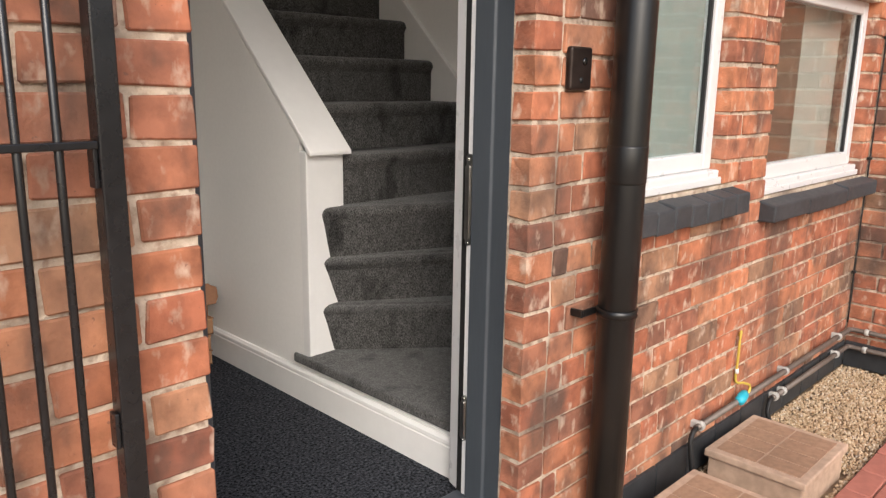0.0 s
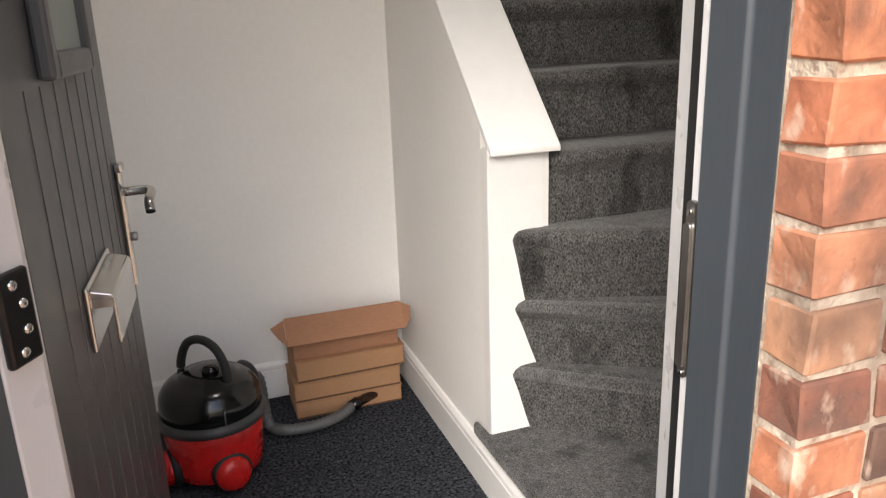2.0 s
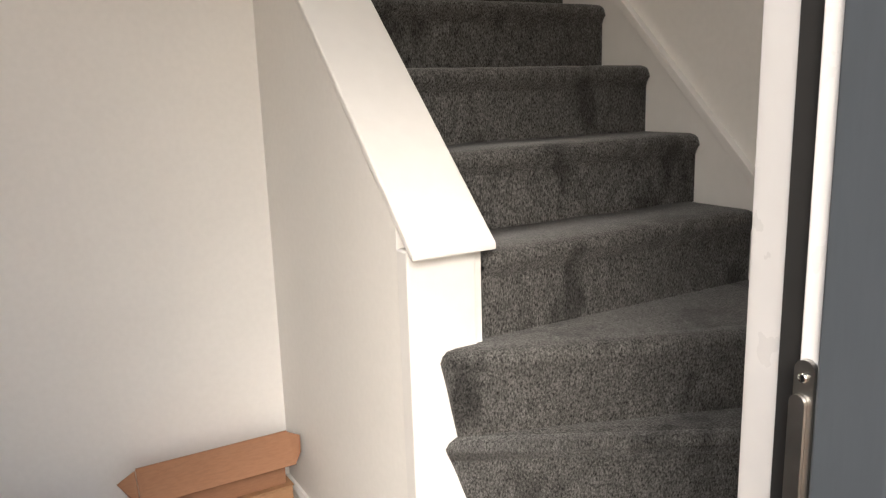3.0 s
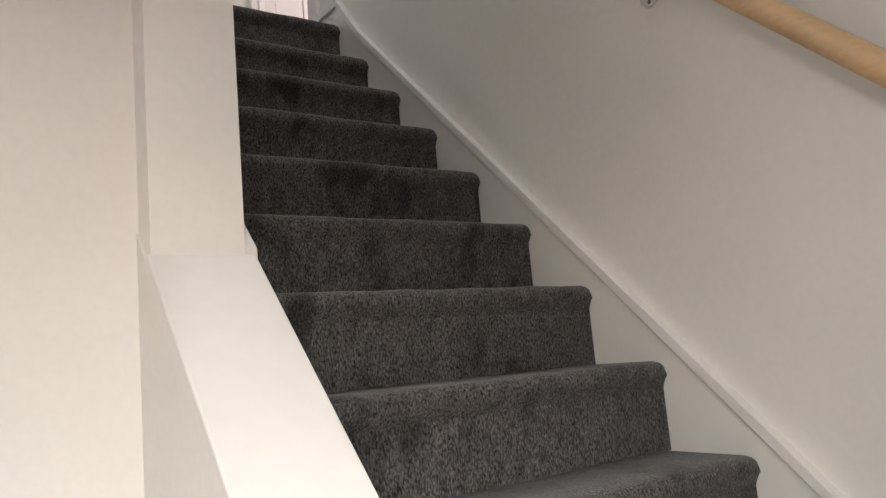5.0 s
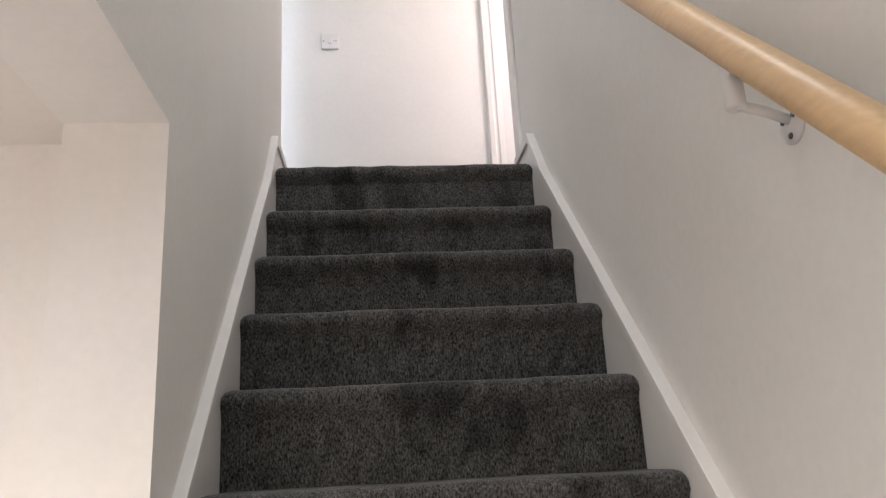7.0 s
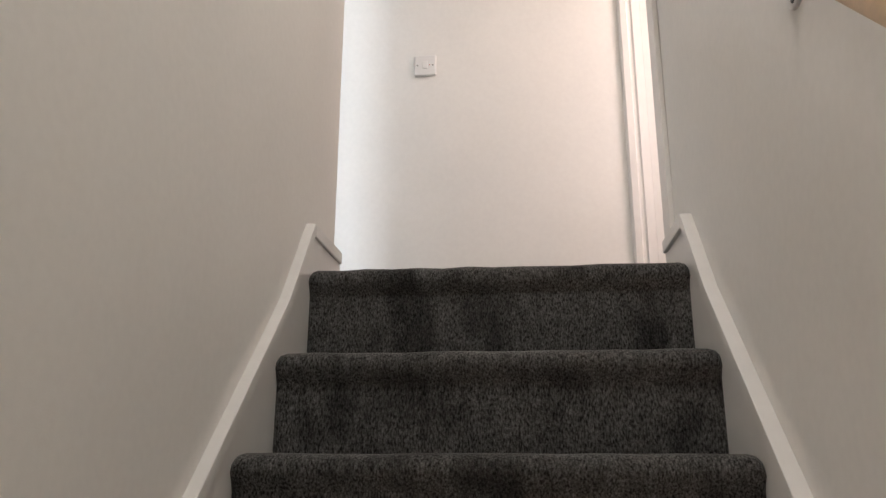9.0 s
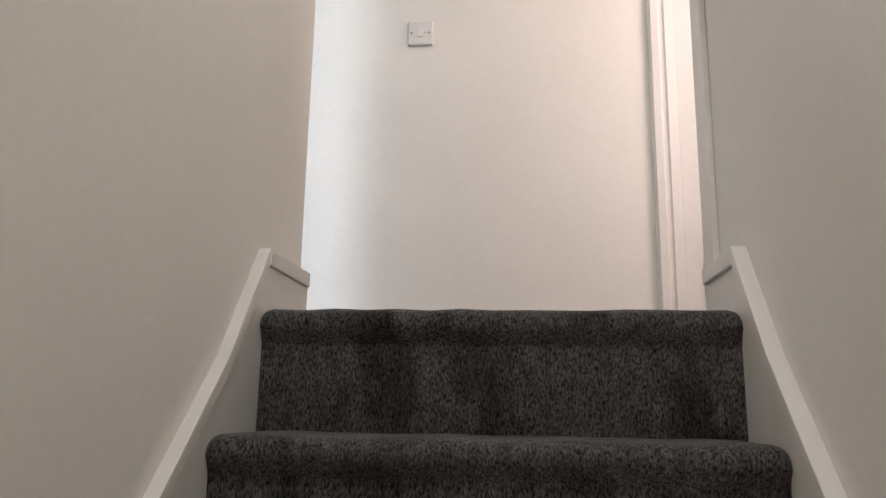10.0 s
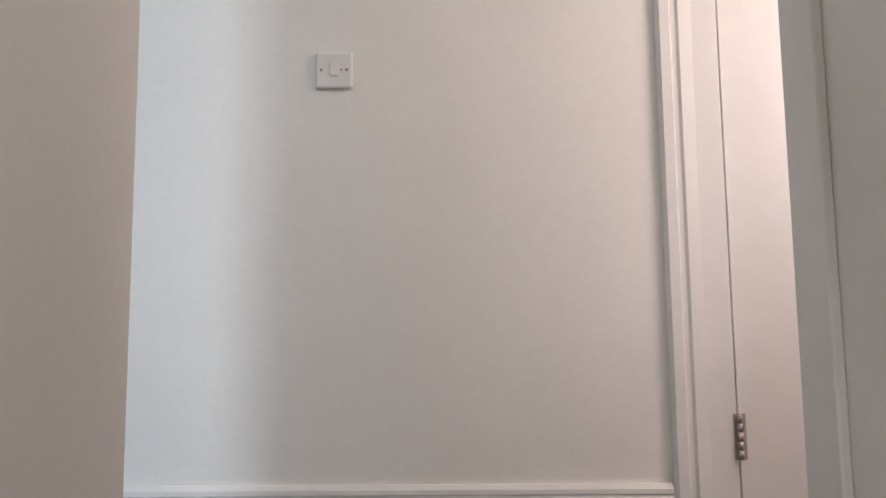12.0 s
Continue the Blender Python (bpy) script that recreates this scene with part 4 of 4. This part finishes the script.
for i in range(19000):
    px, py = rng.uniform(1.3, XC - 0.02), rng.uniform(-0.50, -0.02)
    if (1.97 < px < 2.43 and -0.44 < py < -0.05) or (1.35 < px < 1.81 and -0.51 < py < -0.09):
        continue
    r = rng.uniform(0.003, 0.0072)
    m = pose(px, py, GROUND - 0.03 + rng.uniform(0.0, 0.012), rng.uniform(0, 360), rng.uniform(0, 360), rng.uniform(0, 360)) @ Matrix.Diagonal((r, r * rng.uniform(0.6, 1), r * rng.uniform(0.5, 0.8), 1))
    b = len(verts)
    verts += [m @ v for v in iv]
    faces += [[b + k for k in f] for f in fi]
gme = bpy.data.meshes.new("gravel")
gme.from_pydata(verts, [], faces)
gm, gnt, gb = mat("golden_gravel_mix", 0.8)
gnt.links.new(ramp(gnt, gnt.nodes.new("ShaderNodeNewGeometry").outputs["Random Per Island"], [(0.0, (0.30, 0.19, 0.10)), (0.3, (0.52, 0.37, 0.22)), (0.6, (0.64, 0.51, 0.35)), (0.85, (0.44, 0.28, 0.15)), (1.0, (0.70, 0.62, 0.50))]), gb.inputs["Base Color"])
gme.materials.append(gm)
tagged(new("gravel", gme), "golden pea gravel along the wall foot", "gravel", kind="stuff")

paving = solid("pavement", box(-3.0, XC, -5.0, -0.52, GROUND - 0.05, GROUND - 0.012), CONCRETE, "red clay block paving of the yard", "paving")
pme = bpy.data.meshes.new("paver")
pb = box(-0.098, 0.098, -0.048, 0.048, -0.02, 0.0, 0.004, 1)
pb.to_mesh(pme)
pb.free()
pme.materials.append(PAVER)
for i in range(10):
    for j in range(10):
        o = new("paver", pme)
        o.location = (1.95 + i * 0.202 + (0.101 if j % 2 else 0), -0.52 - j * 0.102, GROUND + rng.uniform(-0.001, 0.002))
        o.parent = paving
solid("path", box(-3.0, 1.30, -0.52, -0.0, GROUND - 0.05, GROUND), CONCRETE, "plain concrete path before the door", "path")

# ---------------------------------------------------------------- bricks of the house front
COURSE, BL, BH, JOINT = 0.086, 0.228, 0.0735, 0.012
ZC = 1.069  # a bed joint beside the door
ZD = 1.148  # a bed joint on the gate side
variants = {}


def brick_mesh(length, depth, seed):
    """A worn brick: slightly uneven corners, chamfered arrises, a little proud of the mortar."""
    key = (round(length, 3), round(depth, 3), seed)
    if key not in variants:
        rg = random.Random(seed * 77 + int(length * 1000))
        bm = box(0, length, -0.001, depth, -BH / 2, BH / 2)
        for v in bm.verts:
            v.co += Vector((rg.uniform(-0.004, 0.004), rg.uniform(-0.003, 0.001), rg.uniform(-0.0035, 0.003)))
        bmesh.ops.bevel(bm, geom=bm.edges[:], offset=0.0035, segments=1, affect="EDGES")
        me = bpy.data.meshes.new("brick")
        bm.to_mesh(me)
        bm.free()
        me.materials.append(BRICK)
        variants[key] = me
    return variants[key]


far_bm_verts, far_bm_faces = [], []
near_count = 0


def lay(x, length, zc, rg, parent, turn=None, near=True):
    """One brick with its left end at x on the face of the wall."""
    global near_count
    me = brick_mesh(length, 0.07, rg.randrange(9))
    m = pose(x, rg.uniform(-0.003, 0.001), zc + rg.uniform(-0.002, 0.002), 0, 0, rg.uniform(-0.3, 0.3)) if turn is None else turn
    if near and near_count < 298:
        o = new("brick", me)
        o.matrix_basis = m
        o.parent = parent
        near_count += 1
    else:
        b = len(far_bm_verts)
        far_bm_verts.extend([m @ v.co for v in me.vertices])
        far_bm_faces.extend([[b + k for k in p.vertices] for p in me.polygons])


def clear_spans(a, b, z, holes):
    """The stretches of a course that no opening takes away."""
    spans = [(a, b)]
    for hx0, hx1, hz0, hz1 in holes:
        if hz0 < z < hz1:
            nxt = []
            for s0, s1 in spans:
                if hx0 > s0:
                    nxt.append((s0, min(s1, hx0)))
                if hx1 < s1:
                    nxt.append((max(s0, hx1), s1))
            spans = [s for s in nxt if s[1] - s[0] > 0.03]
    return spans


def course(a, b, zc, i, rg, parent, near_to, start_header, jamb):
    """Bricks from a to b, mostly stretchers with odd headers; a header or closer begins each course at a jamb."""
    x, first = a, True
    while x < b - 0.02:
        if first:
            want = 0.108 if jamb or start_header else BL
        elif jamb and x - a < 0.14 and start_header:
            want = 0.060
        else:
            want = 0.108 if rg.random() < 0.3 else BL
        if b - x - want < 0.05:
            want = b - x
        if want > 0.24:
            want = (b - x) / 2 - 0.005
        lay(x, want, zc, rg, parent, near=x < near_to)
        x += want + JOINT
        first = False


rg = random.Random(21)
holes = [(WIN1[0] - 0.001, WIN1[1] + 0.001, WIN1[2] - 0.0, WIN1[3]), (WIN1[0] - 0.06, WIN1[1] + 0.10, WIN1[2] - 0.10, WIN1[2]),
         (WIN2[0] - 0.001, WIN2[1] + 0.001, WIN2[2], WIN2[3]), (WIN2[0] - 0.02, XC, WIN2[2] - 0.09, WIN2[2])]
for i in range(-9, 15):
    zc = ZC - i * COURSE + COURSE / 2
    for s0, s1 in clear_spans(W, XC - 0.002, zc, holes):
        course(s0, s1, zc, i, rg, wall_front, 2.30, i % 2 == 0, s0 < 1.0)
for i in range(-4, 11):
    zc = ZD - i * COURSE + COURSE / 2
    x, head = 0.0, i % 2 == 0
    while x > -0.62:
        want = 0.145 if (x == 0.0 and not head) else (0.108 if head else BL)
        lay(x - want, want, zc, rg, wall_front)
        x -= want + JOINT
        head = not head
# upper and hidden courses of the front, joined
for i in range(-50, -9):
    zc = ZC - i * COURSE + COURSE / 2
    if zc < 5.5:
        for s0, s1 in clear_spans(-1.5, XC - 0.002, zc, holes + [(0.0, W, 0, 2.12), (0.15, 0.9, 3.55, 4.95)]):
            course(s0, s1, zc, i, rg, wall_front, -9, i % 2 == 0, False)
# wall that closes the yard
for i in range(-16, 15):
    zc = ZC - i * COURSE + COURSE / 2
    y, head = -0.012, i % 2 == 0
    while y > -1.6:
        want = 0.108 if head else BL
        lay(0, want, zc, rg, wall_yard, turn=pose(XC, y, zc, 0, 0, -90), near=False)
        y -= want + JOINT
        head = not head
fme = bpy.data.meshes.new("brick_courses")
fme.from_pydata([tuple(v) for v in far_bm_verts], [], far_bm_faces)
fme.materials.append(BRICK_FAR)
far = tagged(new("brick_courses", fme), "courses of weathered red brick", kind="stuff")
far.parent = wall_front
